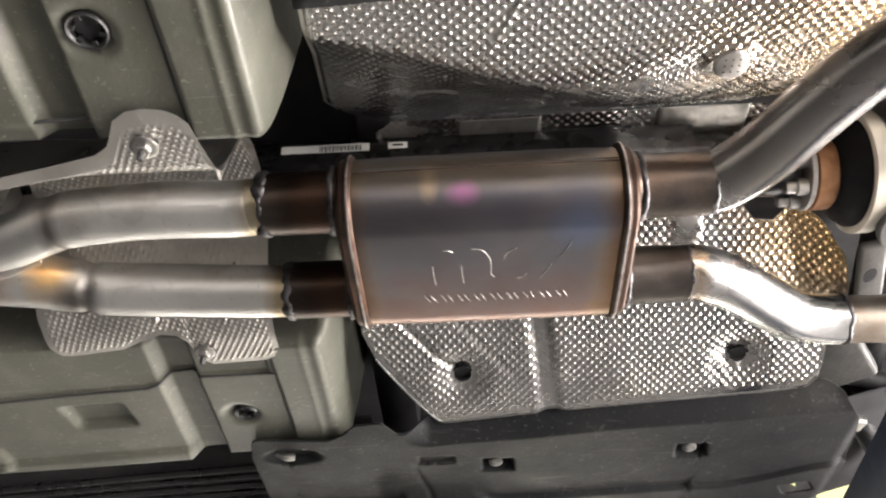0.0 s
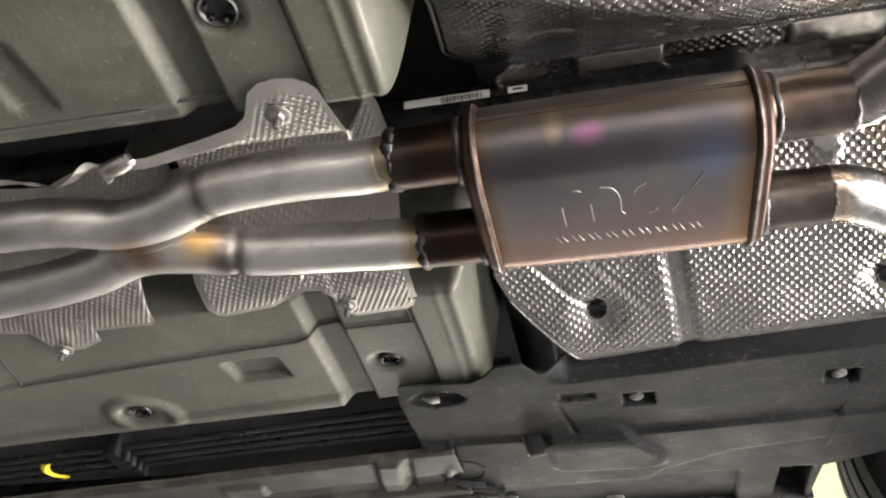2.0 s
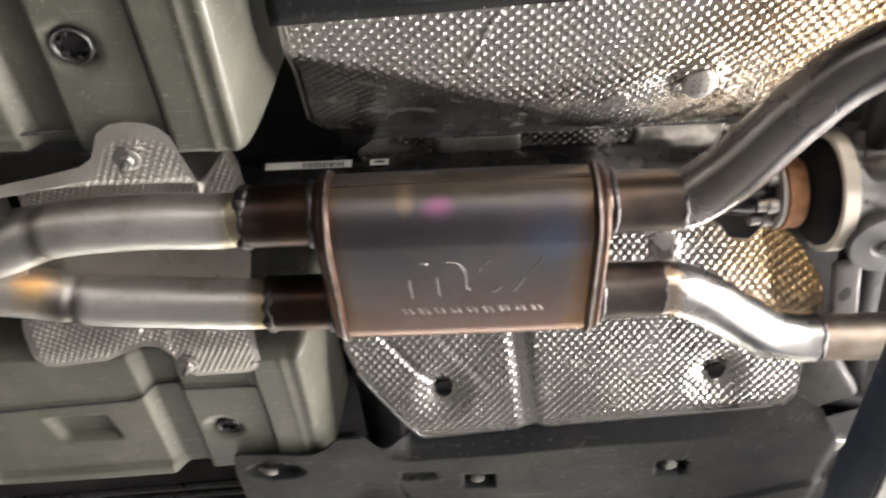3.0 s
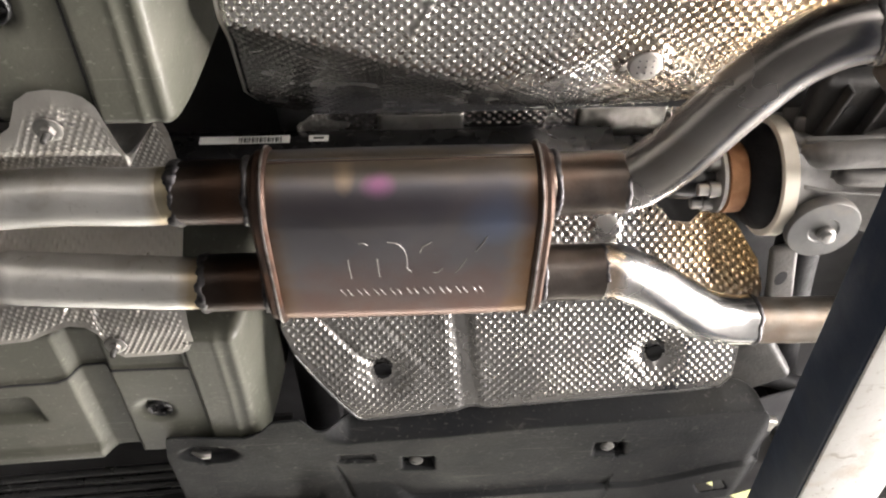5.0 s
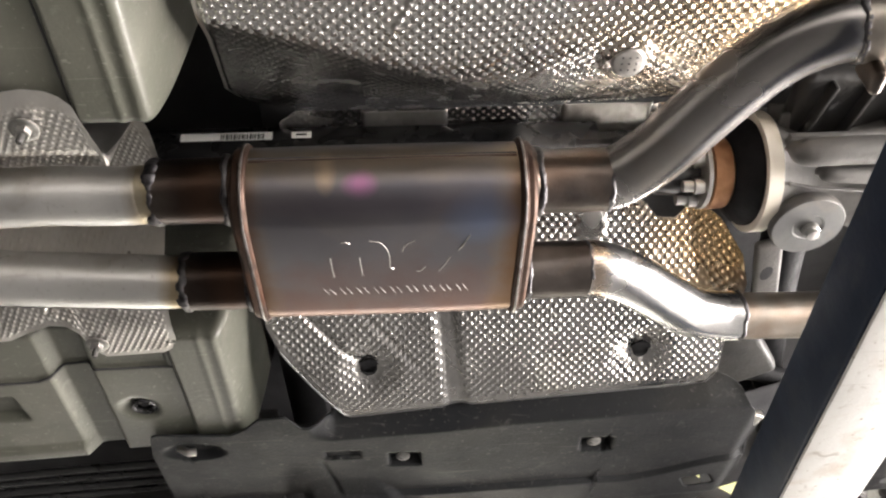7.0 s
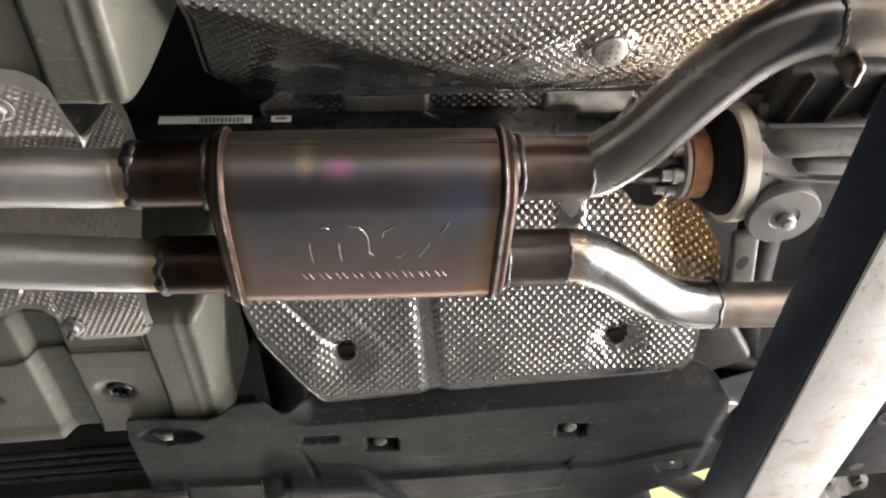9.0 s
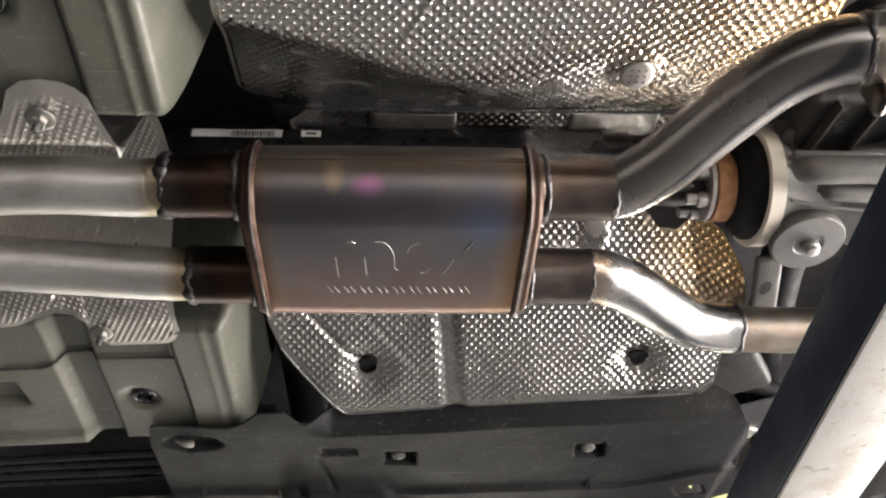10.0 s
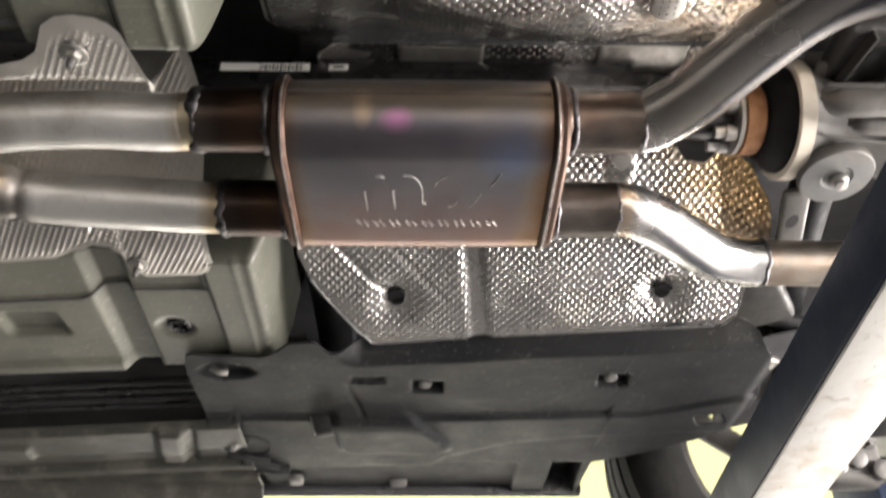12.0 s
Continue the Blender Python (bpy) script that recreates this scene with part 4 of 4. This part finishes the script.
PD = spline([(0.288, 0.091, ZC), (0.315, 0.094, ZC), (0.365, 0.122, ZC), (0.425, 0.170, ZC), (0.475, 0.207, ZC), (0.520, 0.222, ZC), (0.556, 0.224, ZC)], 12)
part("bend", sweep(PD, lambda s: 0.0420 - 0.002 * s, 64, wobble=0.004), M_POLISHED, far_tail)
part("clamp_weld", weld((0.553, 0.224, ZC), (1, 0.05, 0), 0.0395, 0.003, 41, 0.6), M_WELD, far_tail)
part("tail_section", sweep(spline([(0.552, 0.224, ZC), (0.62, 0.227, ZC), (0.72, 0.228, ZC), (0.95, 0.22, ZC)], 8), 0.0375, 48, wobble=0.006), M_DULL_PIPE, far_tail, "older dull brown pipe")

# ---- propeller shaft and axle ----
PLACE = Matrix.Identity(4)
shaft = thing("propeller_shaft", (-0.2, -0.085, 1.90), "black painted propeller shaft with paper labels", "driveshaft")
part("tube", lathe((-1.7, -0.088, 1.924), (1, 0, 0), ((0, 0.036), (1.86, 0.036), (1.865, 0.039), (1.885, 0.039), (1.89, 0.036), (1.985, 0.036), (1.985, 0.02), (2.10, 0.02)), 40), M_BLACK, shaft)
AX = Vector((-0.020, -0.106, 1.846))


def curved_label(name, x0, x1, a0, a1, r, material, parent, label=""):
    bm = bmesh.new()
    rows = []
    for k in range(7):
        a = radians(a0 + (a1 - a0) * k / 6)
        rows.append([bm.verts.new((x, -0.088 - r * math.cos(a), 1.924 - r * math.sin(a))) for x in (x0, x1)])
    for p, q in zip(rows, rows[1:]):
        bm.faces.new((p[0], p[1], q[1], q[0]))
    return part(name, bm, material, parent, label)


lab = curved_label("paper_label", -0.266, -0.147, -6, 16, 0.0366, M_LABEL, shaft, "white paper label with a row of dark bars")
xb = -0.214
for k in range(17):
    wd = (0.0012, 0.002, 0.0028)[(k * 7) % 3]
    curved_label("label_bar", xb, xb + wd, 0, 14, 0.0370, M_INK, lab)
    xb += wd + (0.0014, 0.001, 0.0019)[(k * 5) % 3]
    if xb > -0.158:
        break
lab2 = curved_label("paper_label", -0.122, -0.096, -4, 14, 0.0366, M_LABEL, shaft, "small white paper label")
curved_label("label_bar", -0.116, -0.102, 2, 8, 0.0370, M_INK, lab2)

axle = thing("axle_housing", (0.62, -0.10, 1.83), "cast grey axle housing with a rusty bolted drive flange", "differential")
part("flange_plate", lathe(AX + Vector((0.424, 0, 0)), (1, 0, 0), ((0, 0.024), (0.0, 0.043), (0.002, 0.0465), (0.007, 0.0465), (0.009, 0.044)), 48), M_STUD, axle, "bright machined flange rim")
part("flange_ring", lathe(AX + Vector((0.433, 0, 0)), (1, 0, 0), ((0, 0.044), (0.002, 0.0475), (0.024, 0.0465), (0.029, 0.041)), 48), M_RUST, axle, "rusty steel ring")
part("rubber_boot", lathe(AX + Vector((0.460, 0, 0)), (1, 0, 0), ((0, 0.044), (0.003, 0.052), (0.012, 0.063), (0.022, 0.070), (0.028, 0.070)), 48), M_RUBBER, axle)
part("cream_ring", lathe(AX + Vector((0.488, 0, 0)), (1, 0, 0), ((0, 0.068), (0.0, 0.0783), (0.0004, 0.079), (0.0008, 0.079), (0.0182, 0.079), (0.0186, 0.079), (0.019, 0.0783), (0.019, 0.070)), 64), M_CREAM, axle, "cream coloured ring")
part("housing_nose", lathe(AX + Vector((0.506, 0, 0)), (1, 0, 0), ((0, 0.072), (0.003, 0.074), (0.02, 0.068), (0.05, 0.060), (0.09, 0.064), (0.16, 0.09), (0.34, 0.11), (0.40, 0.07)), 56), M_CAST, axle, "cast ribbed housing")
for k in range(4):
    a = 0.5 + 0.45 * k
    rib = box(0.515, 0.76, -0.004, 0.004, 0.052, 0.088, 0.003)
    rib.transform(Matrix.Translation(AX) @ Matrix.Rotation(a, 4, "X"))
    part("housing_rib", rib, M_CAST, axle)
part("housing_tube", sweep(spline([(0.478, -0.198, 1.795), (0.50, -0.200, 1.780), (0.56, -0.206, 1.775), (0.76, -0.21, 1.77)], 6), lambda s: 0.006 + 0.011 * ease(s, 0, 0.3), 24, wobble=0.05), M_CAST, axle, "cast round rib")
part("housing_tube", sweep(spline([(0.522, -0.166, 1.785), (0.56, -0.167, 1.774), (0.76, -0.165, 1.77)], 6), lambda s: 0.006 + 0.005 * ease(s, 0, 0.3), 20, wobble=0.05), M_CAST, axle, "cast round rib")
part("casting_line", sweep(spline([(0.494, -0.147, 1.781), (0.54, -0.140, 1.778), (0.70, -0.125, 1.776)], 6), 0.0022, 8), M_CAST, axle)
for k in range(6):
    a = 2 * math.pi * k / 6 + 0.25
    c = AX + Vector((0.396, 0.033 * math.cos(a), 0.033 * math.sin(a)))
    part("flange_bolt", lathe(c, (1, 0, 0), ((0, 0.0055), (0.001, 0.0080), (0.014, 0.0082), (0.0145, 0.0112), (0.018, 0.0115), (0.030, 0.010)), 14), M_STUD, axle, "bright hexagon bolt")
part("shaft_joint", lathe(AX + Vector((0.31, 0, 0)), (1, 0, 0), ((0, 0.018), (0.05, 0.018), (0.06, 0.026), (0.085, 0.028), (0.116, 0.020)), 32), M_BLACK, axle)
part("mount_ear", box(0.505, 0.72, -0.255, -0.155, 1.850, 1.885, 0.012, 3), M_DARK_CAST, axle)
# flat black disc for the shade inside the ear's hole
part("mount_hole_disc", lathe((0.553, -0.209, 1.8495), (0, 0, -1), ((0, 0.0085), (0.001, 0.008)), 20), M_TUNNEL, axle)
for k in range(3):
    part("ear_rib", box(0.525 + 0.05 * k, 0.530 + 0.05 * k, -0.25, -0.15, 1.835, 1.852, 0.002, 2, 12), M_DARK_CAST, axle)
part("mount_rim", lathe((0.555, -0.325, 1.87), (0, 0, -1), ((-0.02, 0.045), (0.0, 0.045), (0.004, 0.041), (0.004, 0.030), (-0.01, 0.028)), 36), M_DARK_CAST, axle)

bush = thing("bushing", (0.528, -0.092, 1.757), "grey steel bushing washer with a centre bolt", "bushing")
part("washer", lathe((0.528, -0.092, 1.774), (0, -0.06, -1), ((0, 0.045), (0.006, 0.0465), (0.014, 0.0465), (0.017, 0.0445), (0.0175, 0.020), (0.0155, 0.018), (0.0155, 0.0)), 48), M_WASHER, bush)
part("centre_bolt", lathe((0.531, -0.090, 1.757), (0, -0.06, -1), ((0, 0.011), (0.006, 0.0105), (0.007, 0.008), (0.013, 0.0078), (0.014, 0.0)), 20), M_STUD, bush)
part("rubber_core", lathe((0.530, -0.086, 1.85), (0, -0.10, -1), ((0, 0.046), (0.055, 0.041)), 32), M_RUBBER, bush)

bracket = thing("subframe_bracket", (0.56, 0.10, 1.84), "dirty grey slotted subframe bracket", "bracket")
part("plate", box(0.544, 0.584, 0.035, 0.165, 1.842, 1.856, 0.0065, 4, -14), M_CAST, bracket)
# black oval laid on the plate as the slot's darkness
slot = lathe((0, 0, 0), (0, 0, -1), ((-0.002, 0.0088), (0.0, 0.0088)), 24)
slot.transform(Matrix.Translation((0.562, 0.103, 1.8415)) @ Matrix.Diagonal((1, 1.8, 1, 1)))
part("slot", slot, M_TUNNEL, bracket)
lower = thing("suspension_link", (0.58, 0.34, 1.84), "dark grey cast link behind the tail pipe", "suspension")
part("link_plate", box(0.525, 0.64, 0.27, 0.42, 1.842, 1.88, 0.012, 3, -32), M_DARK_CAST, lower)
part("link_beam", sweep(spline([(0.52, 0.42, 1.86), (0.64, 0.43, 1.88), (0.82, 0.50, 1.86)], 8), 0.018, 16, wobble=0.05), M_RUBBER, lower)
control = thing("control_link", (0.86, 0.40, 1.70), "dark grey pressed steel suspension link with round holes", "suspension")
body = box(0.80, 0.97, 0.22, 0.58, 1.70, 1.765, 0.022, 4, -8)
part("link_body", body, M_RUBBER, control)
part("round_recess", lathe((0.865, 0.335, 1.7035), (0, 0, -1), ((-0.004, 0.045), (0.002, 0.043), (0.0045, 0.040), (0.0045, 0.034), (-0.001, 0.031), (-0.001, 0.0)), 36), M_RUBBER, control)
# thin black disc in place of a shaded opening
part("round_hole_disc", lathe((0.868, 0.526, 1.6990), (0, 0, -1), ((-0.002, 0.013), (0.0, 0.0125)), 24), M_TUNNEL, control)
for dx in (0.0, 0.065):
    part("link_bolt", lathe((0.905 + dx, 0.70, 1.745), (0, -0.3, -1), ((-0.02, 0.018), (0.0, 0.018), (0.003, 0.0165), (0.004, 0.010), (0.010, 0.0095), (0.011, 0.0)), 6), M_CAST, control, "grey bolt and washer")
cross = thing("subframe", (0.85, 0.0, 1.98), "black rear subframe above the axle", "subframe")
part("front_beam", sweep(spline([(0.66, -0.80, 1.96), (0.64, -0.30, 2.0), (0.66, 0.10, 2.0), (0.70, 0.45, 1.95), (0.74, 0.62, 1.93)], 8), 0.038, 20), M_RUBBER, cross)
part("rear_beam", box(0.95, 1.05, -0.75, 0.60, 1.93, 2.03, 0.02, 3), M_TUNNEL, cross)


# ---- plastic side panels ----
PLACE = FLOOR_SET
SP_LOW = table(((-0.395, 0.40), (-0.384, 0.335), (-0.374, 0.330), (-0.262, 0.338), (-0.236, 0.322), (-0.212, 0.292), (-0.17, 0.288), (-0.150, 0.325), (-0.10, 0.335), (0.0, 0.325), (0.520, 0.270), (0.555, 0.285), (0.580, 0.320), (0.596, 0.38), (0.606, 0.46)))
SP_HIGH = table(((-0.395, 0.60), (-0.388, 0.645), (-0.352, 0.648), (-0.345, 0.715), (-0.385, 0.72), (-0.34, 0.72), (-0.33, 0.94), (0.20, 0.955), (0.345, 0.975), (0.352, 0.785), (0.45, 0.735), (0.555, 0.660), (0.590, 0.60), (0.606, 0.52)))
SP_POCKETS = ((0.012, 0.441, 0.029, 0.024), (0.334, 0.413, 0.029, 0.024))


SP_FOOT = table(((-0.4, 0.84), (0.0, 0.80), (0.05, 0.735), (0.17, 0.665), (0.28, 0.640), (0.40, 0.620), (0.6, 0.60)))


def sp_height(x, y):
    z = 1.727 + 0.040 * (1 - ease(y - SP_LOW(min(x, 0.50)), 0.0, 0.035)) * ease(x, -0.14, -0.09) * ease(0.60 - x, 0, 0.06)
    for cx, cy, hx, hy in SP_POCKETS:
        z += 0.018 * pad(x, y, cx, cy, hx, hy, 0.005)
    z += 0.012 * ease(0.030 - math.hypot((x + 0.325) * 0.55, y - 0.388), 0, 0.014)
    step_y = 0.563 - 0.02 * ease(x, 0.0, 0.4) - 0.07 * ease(x, 0.38, 0.60)
    z -= 0.007 * lin(y, step_y - 0.004, step_y + 0.006)
    low_y = SP_FOOT(x)
    z += 0.008 * ease(y, low_y, low_y + 0.02)
    sides = (x + 0.160, 0.708 - y, y - 0.50, (y - 0.50) * 0.542 - (x + 0.045) * 0.84, 0.062 - x)
    d = -0.010 * math.log(sum(math.exp(-max(-0.4, v) / 0.010) for v in sides))
    z -= 0.012 * ease(d, -0.006, 0.014) * ease(y, 0.50, 0.60)
    z += 0.010 * ease(y, 0.78, 0.80) * (x < 0.20)
    z += 0.005 * pad(x, y, -0.09, 0.422, 0.032, 0.018, 0.003) * (y < 0.432)
    z += 0.005 * ease(0.010 - abs(x + 0.125 - 0.2 * (y - 0.45)), 0, 0.012) * ease(y, 0.42, 0.46) * ease(0.56 - y, 0, 0.02)
    z += 0.05 * pad(x, y, 0.305, 0.90, 0.035, 0.12, 0.015)
    z += 0.010 * ease(x - 0.575, 0, 0.03)
    return z + 0.0018 * noise.noise(Vector((x * 7, y * 7, 11)))


side_panel = thing("underbody_panel", (0.1, 0.6, 1.727), "scuffed black plastic underbody panel with clips in square pockets", "underbody panel", "underbody panels")
sheet_part("panel_sheet", sheet(-0.395, 0.606, SP_LOW, SP_HIGH, sp_height, 0.0032, [(0.538, 0.556, 0.026, 0.020)]), M_PLASTIC, side_panel, "", 0.003)


def clip(at, parent):
    c = part("clip", lathe(at, (0, -0.1, -1), ((-0.004, 0.004), (0.0, 0.0120), (0.002, 0.0120), (0.004, 0.0095), (0.0048, 0.005), (0.0049, 0.0)), 22), M_FASTENER, parent, "grey fastener")
    # black bar drawn for the dark of the screw slot
    part("clip_slot_bar", box(at[0] - 0.008, at[0] - 0.001, at[1] - 0.0015, at[1] + 0.0015, at[2] - 0.0052, at[2] - 0.0045, 0.0003, 1, 30), M_TUNNEL, c)
    return c


for cx, cy, hx, hy in SP_POCKETS:
    clip((cx - 0.003, cy + 0.003, 1.7335), side_panel)
part("clip", sweep(spline([(-0.350, 0.384, 1.732), (-0.335, 0.380, 1.722), (-0.322, 0.383, 1.724)], 6), 0.006, 12, wobble=0.3), M_STUD, side_panel, "bent metal fastener")
part("clip", lathe((-0.360, 0.668, 1.712), (0, 0, -1), ((-0.006, 0.017), (0.0, 0.017), (0.002, 0.014), (0.003, 0.008), (0.010, 0.006)), 6), M_CAST, side_panel, "dirty bolt")
part("bolt_pocket", lathe((-0.340, 0.682, 1.716), (0, 0, -1), ((-0.012, 0.052), (-0.002, 0.050), (0.0, 0.047), (-0.003, 0.044), (-0.003, 0.0)), 32), M_RUBBER, side_panel)
part("slot_bracket", lathe((-0.192, 0.588, 1.7275), (-1, 0, -0.35), ((-0.02, 0.034), (0.006, 0.030), (0.010, 0.027), (0.010, 0.019), (0.0, 0.017)), 24), M_PLASTIC, side_panel, "black plastic socket with a grey lip")
lip = lathe((0, 0, 0), (-1, 0, -0.35), ((0.0, 0.0185), (0.002, 0.0180), (0.003, 0.0200), (0.002, 0.0225), (0.0, 0.0230)), 24)
lip.transform(Matrix.Translation((-0.2015, 0.588, 1.7235)) @ Matrix.Diagonal((1, 1.25, 1, 1)))
part("slot_lip", lip, M_WASHER, side_panel, "plain grey lip")
# black disc puts the socket's inner shade into colour
part("slot_mouth_disc", lathe((-0.196, 0.588, 1.726), (-1, 0, -0.35), ((0.0, 0.0185), (0.003, 0.0185)), 20), M_TUNNEL, side_panel)
for k, fy in enumerate((0.735, 0.765, 0.80)):
    part("panel_fin", box(-0.385 + 0.02 * k, -0.30 + 0.015 * k, fy, fy + 0.007, 1.708, 1.735, 0.002, 2, 18), M_PLASTIC, side_panel)
part("sill_flange", box(-0.45, 0.18, 0.80, 0.955, 1.748, 1.765, 0.004, 2), M_PLASTIC, side_panel)
part("sill_rib", box(-0.05, 0.10, 0.865, 0.885, 1.738, 1.750, 0.003, 2), M_TUNNEL, side_panel)
part("sill_clip", box(-0.285, -0.255, 0.88, 0.92, 1.725, 1.750, 0.006, 2), M_CAST, side_panel, "grey sill fastener")
part("sill_clip", box(-0.07, -0.03, 0.91, 0.945, 1.730, 1.755, 0.008, 2), M_CAST, side_panel, "grey sill fastener")

PLACE = Matrix.Identity(4)
near_panel = thing("underbody_panel", (0.5, -0.7, 1.735), "black plastic underbody panel beside the tank shield", "underbody panel", "underbody panels")
sheet_part("panel_sheet", sheet(-0.17, 1.0, lambda x: -1.10, lambda x: -0.454 - 0.040 * (x + 0.16), lambda x, y: 1.737 + 0.002 * noise.noise(Vector((x * 6, y * 6, 1))), 0.012), M_PLASTIC, near_panel, "", 0.003)

# Made-up dark sheet that keeps the backdrop from shining past the side panel.
liner = thing("dark_gap_fill", (0.72, 0.58, 1.86), "dark sheet added behind the side panel to close a bright gap", "liner")
sheet_part("gap_fill_sheet", sheet(0.60, 0.95, lambda x: 0.44, lambda x: 0.735 + 0.13 * ease(x, 0.61, 0.66), lambda x, y: 1.835 + 0.25 * max(0.0, x - 0.62) + 0.002 * math.sin(y * 60), 0.012), M_TUNNEL, liner, "", 0.003)
part("liner_tab", box(0.585, 0.605, 0.355, 0.385, 1.742, 1.756, 0.003, 2, 12), M_FOIL, liner, "small grey tab")
# ---- rear wheel ----
HUB = Vector((0.835, 0.90, 1.80))
wheel = thing("wheel", (0.86, 0.90, 1.40), "black road tyre on a spoked wheel hanging from the lifted car", "wheel")
prof = ((-0.105, 0.275), (-0.122, 0.30), (-0.128, 0.34), (-0.118, 0.385), (-0.100, 0.405), (-0.062, 0.410), (-0.058, 0.402), (-0.050, 0.402), (-0.046, 0.411), (-0.004, 0.412), (0.0, 0.403), (0.008, 0.403), (0.012, 0.411), (0.050, 0.410), (0.054, 0.402), (0.062, 0.402), (0.066, 0.409), (0.100, 0.405), (0.118, 0.385), (0.128, 0.34), (0.122, 0.30), (0.105, 0.275), (-0.105, 0.275))
bm = bmesh.new()
rings = [[bm.verts.new(HUB + Vector((r * math.cos(2 * math.pi * k / 72), d, r * math.sin(2 * math.pi * k / 72)))) for k in range(72)] for d, r in prof]
for a, b in zip(rings, rings[1:]):
    for k in range(72):
        bm.faces.new((a[k], a[(k + 1) % 72], b[(k + 1) % 72], b[k]))
bmesh.ops.recalc_face_normals(bm, faces=bm.faces)
part("tyre", bm, M_TYRE, wheel)
bm = bmesh.new()
prof = ((-0.110, 0.285), (-0.112, 0.272), (-0.09, 0.262), (0.0, 0.255), (0.10, 0.262), (0.112, 0.272), (0.110, 0.285))
rings = [[bm.verts.new(HUB + Vector((r * math.cos(2 * math.pi * k / 60), d, r * math.sin(2 * math.pi * k / 60)))) for k in range(60)] for d, r in prof]
for a, b in zip(rings, rings[1:]):
    for k in range(60):
        bm.faces.new((a[k], a[(k + 1) % 60], b[(k + 1) % 60], b[k]))
rim = part("rim", bm, M_CAST, wheel, "grey alloy wheel rim")
for k in range(5):
    sp = box(-0.03, 0.03, 0.07, 0.10, 0.04, 0.262, 0.008, 2)
    sp.transform(Matrix.Translation(HUB) @ Matrix.Rotation(2 * math.pi * k / 5 + 0.3, 4, "Y"))
    part("spoke", sp, M_CAST, rim)
part("hub", lathe(HUB - Vector((0, 0.06, 0)), (0, 1, 0), ((0, 0.05), (0.06, 0.06), (0.16, 0.065)), 28), M_RUST, wheel)
knuckle = thing("brake_caliper", (0.86, 0.80, 1.78), "dirty grey brake caliper and knuckle inside the wheel", "brake")
part("caliper_body", box(0.85, 0.98, 0.79, 0.86, 1.70, 1.80, 0.02, 3), M_CAST, knuckle)
for k, (dx, dz) in enumerate(((0.0, 0.02), (0.045, 0.035), (0.09, 0.01))):
    part("caliper_boss", lathe((0.87 + dx, 0.80, 1.715 + dz), (0, -1, -0.2), ((0, 0.022), (0.03, 0.02), (0.034, 0.012), (0.034, 0.006)), 20), M_CAST, knuckle)
part("link", sweep(spline([(0.66, 0.52, 1.90), (0.76, 0.66, 1.84), (0.86, 0.82, 1.78)], 6), 0.022, 16), M_RUBBER, knuckle)

# ---- lift ----
lift = thing("vehicle_lift", (0.52, 1.7, 1.45), "navy painted steel lift arm with pale glare painted on its underside", "vehicle lift")
A0, DIRN = Vector((0.444, 0.204, 1.45)), Vector((0.0985, 0.9951, 0))
SIDE = Vector((0.9951, -0.0985, 0))


def arm_box(a, b, s0, s1, z0, z1, bevel):
    bm = box(s0, s1, a, b, z0, z1, bevel, 3)
    for v in bm.verts:
        v.co = A0 + SIDE * v.co.x + DIRN * v.co.y + Vector((0, 0, v.co.z))
    return bm


tube = arm_box(-0.95, 1.45, 0.0, 0.092, 0.004, 0.112, 0.004)
for v in tube.verts:
    if v.co.z > A0.z + 0.05:
        v.co.z -= 0.045 * max(0.0, A0.y - v.co.y)
part("arm_tube", tube, M_ARM, lift, "navy painted square tube")
# thin pale plate carries the painted glare of the arm's underside
part("arm_underside", arm_box(-0.95, 1.45, 0.0015, 0.0905, 0.0, 0.0035, 0.0012), M_ARM_GLARE, lift, "underside plate with painted pale glare, scratches and rust spots")
part("carriage", box(0.50, 1.80, 1.60, 1.78, 1.44, 1.60, 0.01), M_ARM, lift)
part("lift_post", box(1.50, 1.80, 1.78, 2.10, 0, 3.6, 0.01), M_ARM, lift)
